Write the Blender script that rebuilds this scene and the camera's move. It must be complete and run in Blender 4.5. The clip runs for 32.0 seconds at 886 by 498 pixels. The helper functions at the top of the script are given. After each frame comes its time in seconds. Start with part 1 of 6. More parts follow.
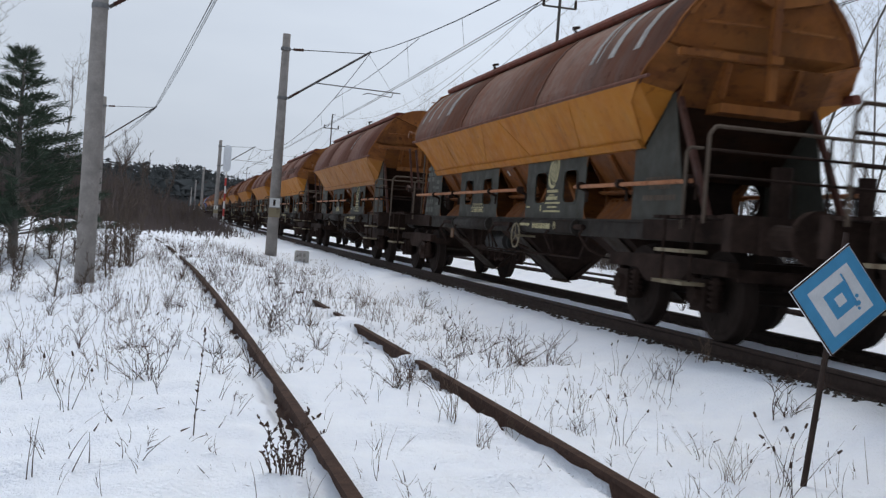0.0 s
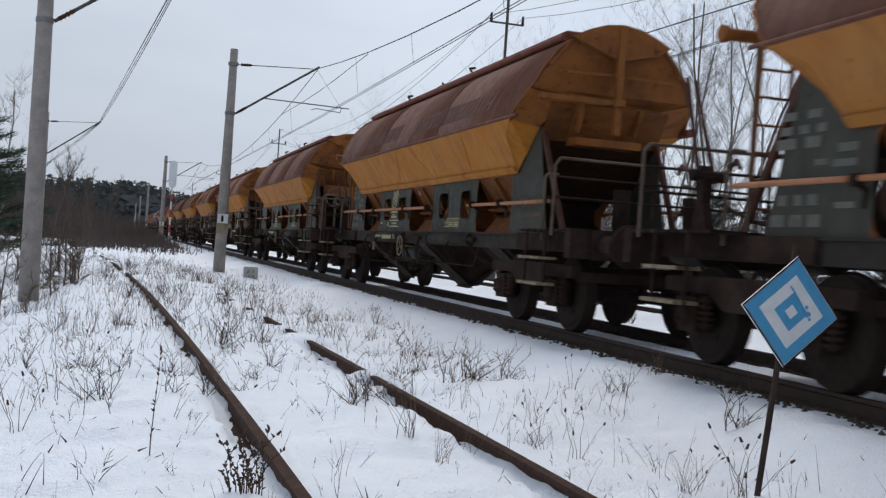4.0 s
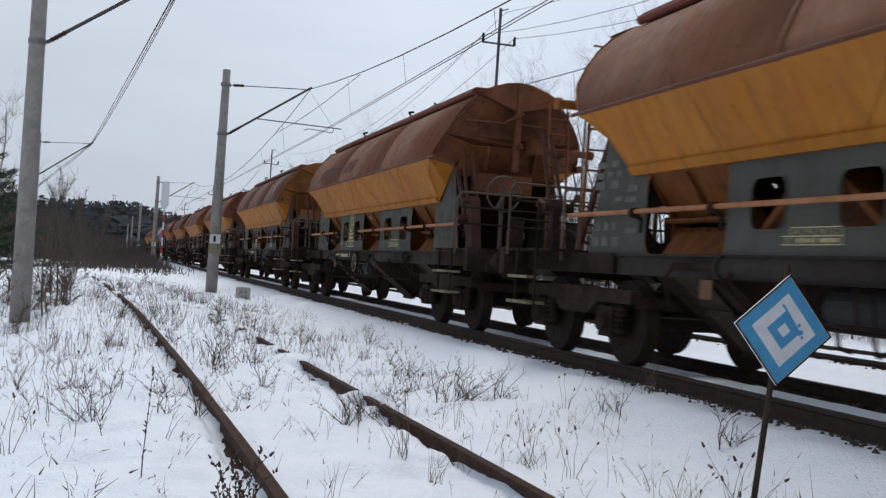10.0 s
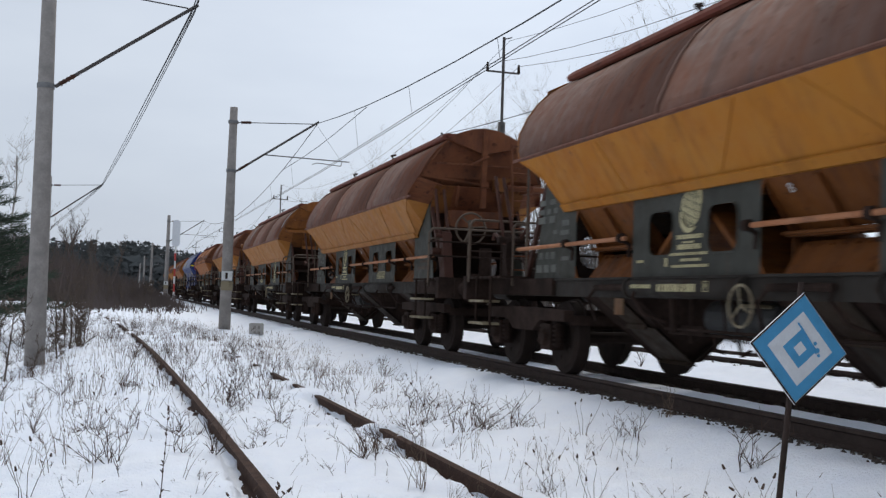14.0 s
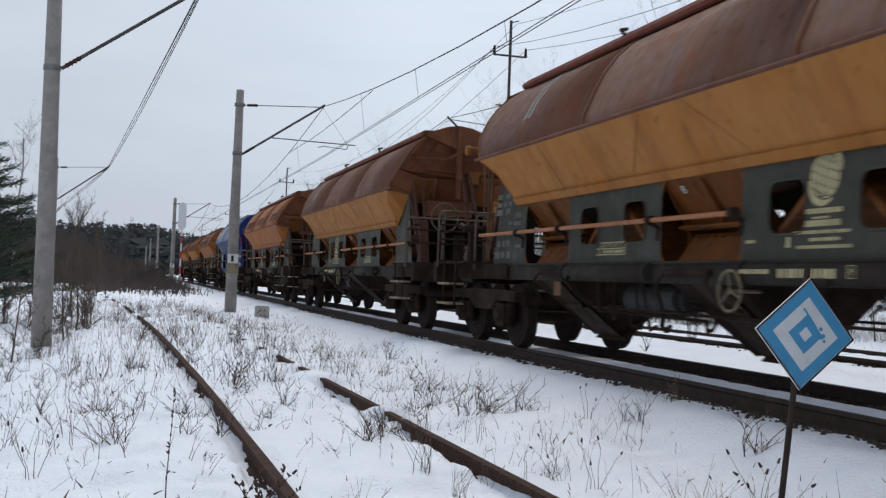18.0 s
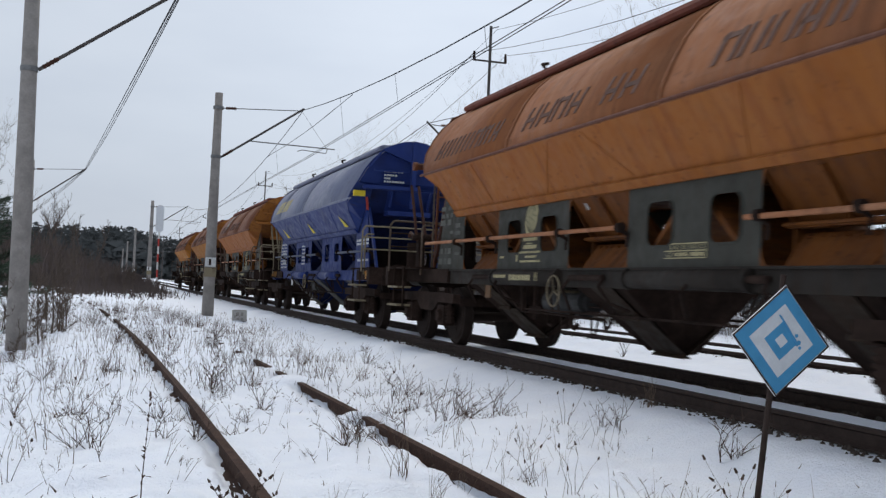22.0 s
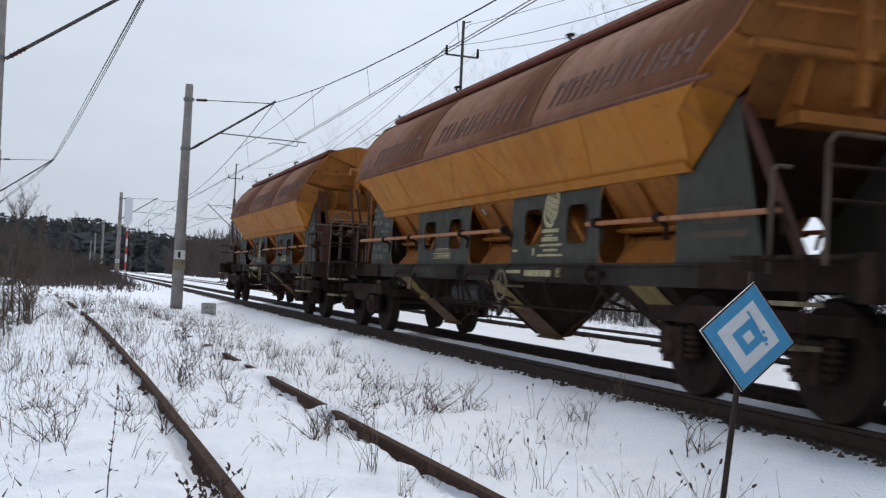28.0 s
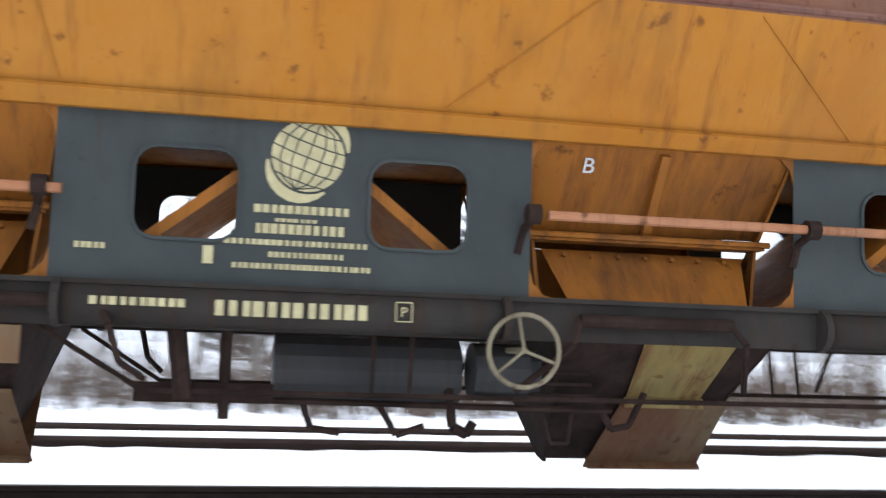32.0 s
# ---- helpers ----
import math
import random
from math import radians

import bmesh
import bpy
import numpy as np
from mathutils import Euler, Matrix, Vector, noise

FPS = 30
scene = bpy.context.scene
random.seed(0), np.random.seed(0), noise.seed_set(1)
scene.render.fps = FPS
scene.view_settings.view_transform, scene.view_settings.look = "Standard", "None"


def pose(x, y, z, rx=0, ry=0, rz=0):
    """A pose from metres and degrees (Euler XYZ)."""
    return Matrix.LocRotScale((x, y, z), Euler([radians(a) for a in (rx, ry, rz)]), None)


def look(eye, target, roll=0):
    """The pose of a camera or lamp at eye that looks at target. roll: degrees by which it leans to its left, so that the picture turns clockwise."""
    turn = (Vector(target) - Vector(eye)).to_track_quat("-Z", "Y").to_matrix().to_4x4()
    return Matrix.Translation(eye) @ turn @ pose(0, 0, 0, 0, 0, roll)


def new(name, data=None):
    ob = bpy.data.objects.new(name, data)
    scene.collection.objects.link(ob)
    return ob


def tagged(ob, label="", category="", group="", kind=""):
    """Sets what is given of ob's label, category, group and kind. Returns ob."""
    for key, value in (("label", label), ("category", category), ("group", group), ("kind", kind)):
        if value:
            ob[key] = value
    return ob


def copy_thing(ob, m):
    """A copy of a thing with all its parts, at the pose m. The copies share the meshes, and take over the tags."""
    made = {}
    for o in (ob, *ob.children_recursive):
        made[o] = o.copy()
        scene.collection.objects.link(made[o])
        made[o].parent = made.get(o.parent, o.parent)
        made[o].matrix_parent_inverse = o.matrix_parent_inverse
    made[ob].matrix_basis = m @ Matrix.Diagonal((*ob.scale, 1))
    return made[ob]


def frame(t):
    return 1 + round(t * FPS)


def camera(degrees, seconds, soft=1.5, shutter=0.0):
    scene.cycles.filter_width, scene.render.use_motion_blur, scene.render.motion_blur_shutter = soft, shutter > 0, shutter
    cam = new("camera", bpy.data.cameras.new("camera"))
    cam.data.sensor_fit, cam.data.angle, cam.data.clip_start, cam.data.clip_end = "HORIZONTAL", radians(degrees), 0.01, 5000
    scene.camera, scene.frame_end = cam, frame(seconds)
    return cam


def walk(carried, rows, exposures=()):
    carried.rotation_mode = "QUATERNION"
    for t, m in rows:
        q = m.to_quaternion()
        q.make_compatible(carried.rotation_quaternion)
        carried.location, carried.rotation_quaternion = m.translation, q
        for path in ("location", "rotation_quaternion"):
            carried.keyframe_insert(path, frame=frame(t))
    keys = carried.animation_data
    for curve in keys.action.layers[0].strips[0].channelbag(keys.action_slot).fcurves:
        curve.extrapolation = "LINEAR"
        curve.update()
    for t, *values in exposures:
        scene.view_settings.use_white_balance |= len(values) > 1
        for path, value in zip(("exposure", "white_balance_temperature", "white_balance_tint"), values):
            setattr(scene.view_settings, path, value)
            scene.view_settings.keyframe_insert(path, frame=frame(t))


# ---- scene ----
# The eye stands in the snow beside the siding, swaying a hand's width at first; its aim: seconds, degrees to the right of the rails, up, lean.
EYE = Vector((0.0, 0.0, 0.904))
AIM = [
    (0, 14.38, -1.02, 4.26),
    (0.5, 15.29, -1.07, 4.07),
    (1, 16.06, -0.88, 3.97),
    (1.5, 18.07, -0.78, 4.46),
    (2, 20.16, -0.58, 4.17),
    (2.5, 18.91, -0.36, 4.15),
    (3, 18.19, 0.01, 4.37),
    (3.5, 17.40, -0.04, 4.15),
    (5.5, 17.12, 0.57, 3.50),
    (6, 17.86, 0.94, 3.62),
    (6.5, 17.85, 1.14, 3.93),
    (7, 17.01, 0.90, 3.97),
    (7.5, 16.91, 0.61, 3.94),
    (8, 17.08, 0.50, 3.85),
    (8.5, 17.22, 0.42, 3.70),
    (9, 17.05, 0.43, 3.62),
    (9.5, 16.99, 0.61, 3.58),
    (10, 17.49, 1.09, 3.71),
    (10.5, 18.41, 1.75, 4.15),
    (11, 18.26, 2.28, 4.13),
    (11.5, 18.08, 2.56, 3.62),
    (12, 17.49, 2.58, 2.96),
    (12.5, 17.13, 2.66, 3.19),
    (13, 16.92, 2.74, 2.88),
    (13.5, 16.73, 2.73, 2.19),
    (15.5, 16.90, 2.46, 1.55),
    (16, 16.79, 2.09, 1.90),
    (16.5, 16.51, 1.84, 2.26),
    (17, 16.32, 1.70, 2.33),
    (17.5, 16.42, 1.70, 2.26),
    (18, 16.52, 1.78, 2.12),
    (18.5, 16.58, 1.78, 2.11),
    (19, 16.78, 1.88, 2.12),
    (19.5, 16.89, 2.04, 2.43),
    (20, 17.05, 2.22, 2.73),
    (20.5, 17.15, 2.16, 2.78),
    (21, 17.31, 2.16, 2.79),
    (21.5, 17.40, 2.05, 2.54),
    (22, 17.68, 2.09, 2.44),
    (22.5, 18.04, 2.20, 2.63),
    (23, 18.44, 2.13, 2.64),
    (23.5, 18.36, 1.98, 2.92),
    (24, 18.31, 1.97, 2.98),
    (24.5, 18.36, 1.98, 2.96),
    (25, 18.46, 2.19, 3.24),
    (25.5, 18.64, 2.43, 3.63),
    (27.5, 18.89, 1.91, 2.87),
    (28, 19.29, 1.86, 2.82),
    (28.5, 19.85, 1.72, 2.73),
    (29, 20.60, 1.70, 2.63),
    (29.5, 21.50, 2.00, 2.88),
    (30, 23.08, 2.24, 2.99),
    (30.5, 28.22, 2.48, 3.04),
    (30.7, 32.62, 2.86, 3.40),
    (30.9, 38.79, 3.27, 3.46),
    (31, 43.46, 3.52, 3.41),
    (31.1, 48.29, 3.80, 3.39),
    (31.2, 53.88, 4.06, 3.39),
    (31.3, 58.73, 4.25, 3.54),
    (31.4, 64.45, 4.46, 4.09),
    (31.6, 75.36, 4.94, 4.81),
    (31.8, 87.79, 5.62, 3.64),
    (32, 101.32, 5.54, 1.83)]


def aimed(t, yaw, pitch, lean):
    a, b = radians(yaw), radians(pitch)
    eye = EYE + Vector((0.06 * max(0.0, 1 - t / 2.4), 0, 0))
    return look(eye, eye + Vector((math.sin(a) * math.cos(b), math.cos(a) * math.cos(b), math.sin(b))), lean)


cam = camera(45.93, 32.0, soft=1.3, shutter=0.3)
walk(cam, [(t, aimed(t, y, p, r)) for t, y, p, r in AIM],
     ((0, -0.03), (0.7, -0.2), (1.5, -0.22), (3.5, -0.1), (6, 0.0), (10, -0.04), (13, 0.03), (16, -0.04), (22, -0.02), (24, 0.06), (28, 0.04), (30, 0.08), (30.5, 0.15), (30.7, 0.25), (31.0, 0.62), (31.3, 0.98), (31.6, 1.2), (32, 1.3)))

# ---- world, sun ----
world = bpy.data.worlds.new("overcast")
scene.world = world
world.use_nodes = True
wn, wl = world.node_tree.nodes, world.node_tree.links
sky = wn.new("ShaderNodeTexSky")
sky.sky_type, sky.sun_disc = "NISHITA", False
sky.sun_elevation, sky.sun_rotation = radians(53), radians(8)
sky.air_density, sky.dust_density, sky.ozone_density = 1.0, 3.0, 1.0
grey = wn.new("ShaderNodeMix")
grey.data_type = "RGBA"
grey.inputs[0].default_value = 0.9
wl.new(sky.outputs[0], grey.inputs[6])
coord = wn.new("ShaderNodeTexCoord")
clouds = wn.new("ShaderNodeTexNoise")
clouds.inputs["Scale"].default_value, clouds.inputs["Detail"].default_value = 2.2, 5
squash = wn.new("ShaderNodeMapping")
squash.inputs["Scale"].default_value = (1, 1, 3.2)
wl.new(coord.outputs["Generated"], squash.inputs[0])
wl.new(squash.outputs[0], clouds.inputs["Vector"])
tone = wn.new("ShaderNodeValToRGB")
tone.color_ramp.elements[0].position, tone.color_ramp.elements[0].color = 0.3, (5.3, 6.0, 7.15, 1)
tone.color_ramp.elements[1].position, tone.color_ramp.elements[1].color = 0.72, (6.8, 7.5, 8.5, 1)
wl.new(clouds.outputs["Fac"], tone.inputs[0])
wl.new(tone.outputs[0], grey.inputs[7])
# the cloud is thinner, and so brighter, on the side beyond the tracks
side = wn.new("ShaderNodeVectorMath")
side.operation = "DOT_PRODUCT"
side.inputs[1].default_value = (0.78, 0.5, 0.38)
wl.new(coord.outputs["Generated"], side.inputs[0])
thin = wn.new("ShaderNodeMapRange")
thin.interpolation_type = "SMOOTHSTEP"
thin.inputs["From Min"].default_value, thin.inputs["From Max"].default_value = 0.45, 1.0
thin.inputs["To Min"].default_value, thin.inputs["To Max"].default_value = 0.97, 1.26
wl.new(side.outputs["Value"], thin.inputs["Value"])
lift = wn.new("ShaderNodeVectorMath")
lift.operation = "SCALE"
wl.new(grey.outputs[2], lift.inputs[0])
wl.new(thin.outputs[0], lift.inputs["Scale"])
wl.new(lift.outputs[0], wn["Background"].inputs[0])
wn["Background"].inputs[1].default_value = 0.1

sun = new("sun", bpy.data.lights.new("sun", "SUN"))
sun.data.energy, sun.data.angle, sun.data.color = 1.5, radians(25), (1.0, 0.96, 0.9)
sun.matrix_world = look((4, 30, 42), (0, 0, 0))
scene.view_settings.exposure = 0.0


# ---- materials ----
class Nodes:
    """A node material, built in short steps."""

    def __init__(self, name, rough=0.7, metal=0.0, spec=0.3):
        self.m = bpy.data.materials.new(name)
        self.m.use_nodes = True
        self.t = self.m.node_tree
        self.b = self.t.nodes["Principled BSDF"]
        self.b.inputs["Roughness"].default_value = rough
        self.b.inputs["Metallic"].default_value = metal
        self.b.inputs["Specular IOR Level"].default_value = spec
        self.c = self.node("ShaderNodeTexCoord").outputs["Object"]

    def node(self, kind, **values):
        n = self.t.nodes.new(kind)
        for k, v in values.items():
            n.inputs[k].default_value = v
        return n

    def link(self, a, b):
        self.t.links.new(a, b)

    def noise(self, scale, detail=4, stretch=(1, 1, 1), rough=0.6):
        mp = self.node("ShaderNodeMapping", Scale=stretch)
        self.link(self.c, mp.inputs[0])
        rnd = self.node("ShaderNodeObjectInfo").outputs["Random"]
        mul = self.node("ShaderNodeMath")
        mul.operation = "MULTIPLY"
        mul.inputs[1].default_value = 37.0
        self.link(rnd, mul.inputs[0])
        n = self.node("ShaderNodeTexNoise", Scale=scale, Detail=detail, Roughness=rough)
        n.noise_dimensions = "4D"
        self.link(mp.outputs[0], n.inputs["Vector"])
        self.link(mul.outputs[0], n.inputs["W"])
        return n.outputs["Fac"]

    def ramp(self, fac, *stops):
        r = self.node("ShaderNodeValToRGB")
        e = r.color_ramp.elements
        while len(e) < len(stops):
            e.new(0.5)
        for el, (p, c) in zip(e, stops):
            el.position = p
            el.color = (c, c, c, 1) if isinstance(c, (int, float)) else (*c, 1)
        self.link(fac, r.inputs[0])
        return r.outputs[0]

    def mix(self, fac, a, b):
        x = self.node("ShaderNodeMix")
        x.data_type = "RGBA"
        for v, i in ((fac, 0), (a, 6), (b, 7)):
            if isinstance(v, (int, float)):
                x.inputs[i].default_value = v
            elif isinstance(v, tuple):
                x.inputs[i].default_value = (*v, 1)
            else:
                self.link(v, x.inputs[i])
        return x.outputs[2]

    def colour(self, v):
        if isinstance(v, tuple):
            self.b.inputs["Base Color"].default_value = (*v, 1)
        else:
            self.link(v, self.b.inputs["Base Color"])

    def bump(self, fac, strength=0.3, distance=0.01):
        n = self.node("ShaderNodeBump", Strength=strength, Distance=distance)
        self.link(fac, n.inputs["Height"])
        self.link(n.outputs[0], self.b.inputs["Normal"])

    def rough(self, fac):
        self.link(fac, self.b.inputs["Roughness"])


def plain(name, colour, rough=0.7, metal=0.0, vary=0.35, scale=6.0, bump=0.15, spec=0.3):
    """A lightly mottled and grained surface."""
    n = Nodes(name, rough, metal, spec)
    dark = tuple(c * (1 - vary) for c in colour)
    light = tuple(min(1, c * (1 + vary * 0.6)) for c in colour)
    n.colour(n.mix(n.ramp(n.noise(scale * 7, 3), (0.35, 0.0), (0.7, 0.5)), n.ramp(n.noise(scale), (0.3, dark), (0.7, light)), dark))
    if bump:
        n.bump(n.noise(scale * 9, 3), bump)
    return n.m


def painted(name, paint, fade, rust, amount=0.5, grime=(0.03, 0.022, 0.016), streak=0.5, rough=0.6, patch=0.0):
    """Weathered paint on steel: faded patches, rust that runs down in streaks, grime."""
    n = Nodes(name, rough, spec=0.14)
    base = n.mix(n.ramp(n.noise(1.3, 5), (0.35, 0.0), (0.68, 1.0)), paint, fade)
    runs = n.ramp(n.noise(2.2, 6, (1, 4.5, 0.35), 0.7), (0.62 - amount * 0.25, 0.0), (0.82 - amount * 0.2, 1.0))
    base = n.mix(runs, base, rust)
    spots = n.ramp(n.noise(9, 6), (0.66 - amount * 0.12, 0.0), (0.74 - amount * 0.1, 0.8))
    base = n.mix(spots, base, tuple(c * 0.6 for c in rust))
    if patch:
        worn = n.ramp(n.noise(0.8, 7, (1, 1.5, 0.7), 0.68), (0.5, 0.0), (0.6, patch))
        base = n.mix(worn, base, tuple(c * 1.25 for c in rust))
        drips = n.ramp(n.noise(1.6, 3, (0.6, 2.2, 0.22), 0.5), (0.62, 0.0), (0.68, patch))
        base = n.mix(drips, base, tuple(c * 0.55 + 0.012 for c in paint))
    dirt = n.ramp(n.noise(1.1, 6, (1, 2.5, 0.8), 0.65), (0.52, 0.0), (0.8, streak))
    n.colour(n.mix(dirt, base, grime))
    n.rough(n.ramp(n.noise(6, 3), (0.3, rough - 0.12), (0.7, rough + 0.2)))
    n.bump(n.noise(26, 4), 0.18)
    return n.m


def snow_material():
    n = Nodes("snow", 0.55, spec=0.25)
    fine = n.noise(2.0, 8, rough=0.65)
    base = n.mix(n.ramp(fine, (0.3, 0.0), (0.7, 1.0)), (0.82, 0.865, 0.955), (0.91, 0.945, 1.0))
    specks = n.ramp(n.noise(14, 5, rough=0.7), (0.68, 0.0), (0.75, 1.0))
    zone = n.ramp(n.noise(0.35, 4), (0.48, 0.0), (0.62, 1.0))
    both = n.node("ShaderNodeMath")
    both.operation = "MULTIPLY"
    n.link(specks, both.inputs[0])
    n.link(zone, both.inputs[1])
    n.colour(n.mix(both.outputs[0], base, (0.16, 0.125, 0.09)))
    n.b.inputs["Subsurface Weight"].default_value = 0.0
    add = n.node("ShaderNodeMath")
    n.link(n.noise(5, 6), add.inputs[0])
    n.link(n.noise(40, 4), add.inputs[1])
    n.bump(add.outputs[0], 0.6, 0.06)
    return n.m


SNOW = snow_material()
ORANGE = painted("orange_tub_paint", (0.37, 0.135, 0.015), (0.39, 0.165, 0.027), (0.21, 0.075, 0.018), 0.3, patch=0.35)
ORANGE_B = painted("pale_orange_tub_paint", (0.33, 0.13, 0.025), (0.36, 0.165, 0.05), (0.24, 0.09, 0.025), 0.35, patch=0.45)
ORANGE_C = painted("rust_orange_tub_paint", (0.3, 0.1, 0.02), (0.32, 0.12, 0.033), (0.2, 0.062, 0.02), 0.5, patch=0.4)
ROOF = painted("rust_brown_roof", (0.135, 0.056, 0.038), (0.165, 0.082, 0.06), (0.09, 0.035, 0.023), 0.5, (0.036, 0.027, 0.024), 0.6, 0.7, 0.6)
ROOF_B = painted("grey_brown_roof", (0.125, 0.06, 0.042), (0.15, 0.092, 0.073), (0.13, 0.045, 0.022), 0.65, (0.042, 0.033, 0.03), 0.6, 0.7, 0.65)
ROOF_C = painted("orange_brown_roof", (0.165, 0.066, 0.036), (0.185, 0.09, 0.055), (0.102, 0.04, 0.023), 0.4, (0.036, 0.027, 0.024), 0.5, 0.7, 0.5)
ROOF_D = painted("rust_orange_roof", (0.25, 0.092, 0.033), (0.27, 0.115, 0.055), (0.15, 0.055, 0.026), 0.45, (0.045, 0.03, 0.024), 0.5, 0.7, 0.5)
END_B = painted("rusty_dark_end", (0.15, 0.05, 0.022), (0.17, 0.065, 0.03), (0.08, 0.03, 0.018), 0.7, (0.025, 0.016, 0.012), 0.9)
END_C = painted("bright_orange_end", (0.3, 0.108, 0.022), (0.3, 0.122, 0.03), (0.15, 0.052, 0.018), 0.5, (0.03, 0.018, 0.013), 0.6)
END = painted("sooty_orange_end", (0.24, 0.084, 0.02), (0.225, 0.09, 0.026), (0.12, 0.042, 0.017), 0.65, (0.03, 0.018, 0.013), 0.8)
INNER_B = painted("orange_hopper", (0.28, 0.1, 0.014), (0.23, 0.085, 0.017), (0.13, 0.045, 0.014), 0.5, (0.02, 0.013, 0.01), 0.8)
RIDGE = painted("red_brown_ridge", (0.15, 0.045, 0.03), (0.17, 0.06, 0.04), (0.09, 0.03, 0.02), 0.5)
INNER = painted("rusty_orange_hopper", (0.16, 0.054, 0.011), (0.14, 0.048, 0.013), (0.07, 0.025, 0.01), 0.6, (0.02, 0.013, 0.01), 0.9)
PANEL = painted("grey_green_panel", (0.043, 0.042, 0.034), (0.06, 0.059, 0.049), (0.06, 0.042, 0.03), 0.3, (0.018, 0.016, 0.014), 0.7)
PANEL_B = painted("light_grey_green_panel", (0.06, 0.061, 0.05), (0.08, 0.081, 0.067), (0.07, 0.05, 0.036), 0.3, (0.022, 0.02, 0.017), 0.7)
PANEL_C = painted("blue_grey_panel", (0.038, 0.043, 0.041), (0.052, 0.057, 0.054), (0.05, 0.04, 0.032), 0.2, (0.018, 0.018, 0.018), 0.6)
BLUE = painted("blue_tub_paint", (0.012, 0.026, 0.13), (0.024, 0.043, 0.16), (0.035, 0.038, 0.08), 0.2, (0.014, 0.014, 0.022), 0.6, 0.45)
# the tub blue darkened by grime and by painted shade, for the recesses
NAVY = painted("shaded_navy_hopper", (0.008, 0.014, 0.06), (0.012, 0.02, 0.075), (0.012, 0.012, 0.03), 0.5, (0.006, 0.006, 0.01), 0.9)
BLUE_ROOF = painted("pale_blue_roof", (0.175, 0.19, 0.27), (0.23, 0.245, 0.31), (0.13, 0.13, 0.17), 0.3, (0.07, 0.07, 0.085), 0.5, 0.55)
GRIME = plain("sooty_black_frame", (0.037, 0.0235, 0.0185), 0.95, vary=0.6, scale=3.0, bump=0.4, spec=0.08)
SILL = painted("grimy_sill", (0.026, 0.0215, 0.018), (0.036, 0.031, 0.026), (0.038, 0.022, 0.015), 0.45, (0.013, 0.0105, 0.009), 0.8, 0.75)
ROD = painted("orange_rod", (0.35, 0.14, 0.063), (0.385, 0.189, 0.105), (0.14, 0.056, 0.028), 0.4)
TUBE = painted("grey_tube", (0.085, 0.062, 0.046), (0.13, 0.1, 0.076), (0.07, 0.04, 0.025), 0.5)
BROWN = painted("red_brown_steel", (0.058, 0.024, 0.017), (0.075, 0.034, 0.024), (0.04, 0.018, 0.012), 0.5)
APRON = painted("rusty_apron", (0.12, 0.058, 0.03), (0.16, 0.115, 0.06), (0.1, 0.038, 0.018), 0.7, patch=0.6)
PALEBLUE = painted("grey_blue_plate", (0.1, 0.11, 0.15), (0.13, 0.14, 0.17), (0.06, 0.06, 0.08), 0.4)
GREYPLATE = painted("grey_olive_plate", (0.085, 0.08, 0.07), (0.12, 0.11, 0.095), (0.05, 0.04, 0.035), 0.5, (0.02, 0.018, 0.018), 0.8)
TANK = painted("grey_air_tank", (0.034, 0.034, 0.034), (0.045, 0.044, 0.042), (0.04, 0.025, 0.018), 0.4, (0.014, 0.012, 0.011), 0.8)
# soot, and the shade beside the end fins darkened into the colour
FUNNEL = painted("soot_shade_orange_funnel", (0.15, 0.054, 0.013), (0.16, 0.062, 0.018), (0.09, 0.032, 0.014), 0.6, (0.014, 0.01, 0.008), 1.0)
# shaded copy of the chute colour: the dark under the wagons is painted in
CHUTE_SHADE = painted("shaded_chute", (0.03, 0.021, 0.014), (0.038, 0.027, 0.018), (0.04, 0.02, 0.012), 0.6, (0.014, 0.01, 0.008), 0.9)
CHUTE = painted("ochre_chute", (0.2, 0.142, 0.045), (0.22, 0.168, 0.072), (0.12, 0.045, 0.016), 0.55)
STEP = painted("yellowed_step", (0.2, 0.165, 0.105), (0.25, 0.21, 0.14), (0.08, 0.05, 0.03), 0.6, streak=0.9)
WHEEL = plain("dark_wheel_steel", (0.027, 0.019, 0.0155), 0.9, 0.0, spec=0.1)
PALE = plain("pale_stencil", (0.125, 0.125, 0.108), 0.8, vary=0.4, scale=5, bump=0)
THICKET = plain("grey_brown_thicket", (0.12, 0.096, 0.088), 0.95, vary=0.35, scale=0.2, spec=0.05)
# next two: soot plus the shade under the wagon ends, put into the colour
SKIRT_SHADE = plain("soot_shade_black", (0.02, 0.0135, 0.011), 0.95, vary=0.5, scale=3.0, spec=0.05)
SLOPE_SHADE = painted("soot_shade_end_slope", (0.034, 0.015, 0.008), (0.045, 0.019, 0.009), (0.022, 0.01, 0.006), 0.6, (0.012, 0.009, 0.008), 1.0)
SPILL = plain("pale_spill", (0.3, 0.29, 0.28), 0.8, vary=0.4, scale=9, bump=0)
CREAM = plain("cream_marking", (0.46, 0.4, 0.22), 0.7, vary=0.25, scale=9, bump=0)
WHITE = plain("dull_white_marking", (0.6, 0.6, 0.58), 0.7, vary=0.2, scale=9, bump=0)
DARKMARK = plain("dark_faded_lettering", (0.115, 0.056, 0.04), 0.8, vary=0.4, scale=9, bump=0)
HAZARD = plain("orange_hazard_paint", (0.5, 0.22, 0.02), 0.6, vary=0.3, scale=9, bump=0)
YELLOW = plain("yellow_marking", (0.65, 0.5, 0.03), 0.6, vary=0.2, scale=9, bump=0)
RUST = plain("rusty_rail", (0.062, 0.035, 0.026), 0.85, 0.0, vary=0.5, scale=12, bump=0.5, spec=0.1)
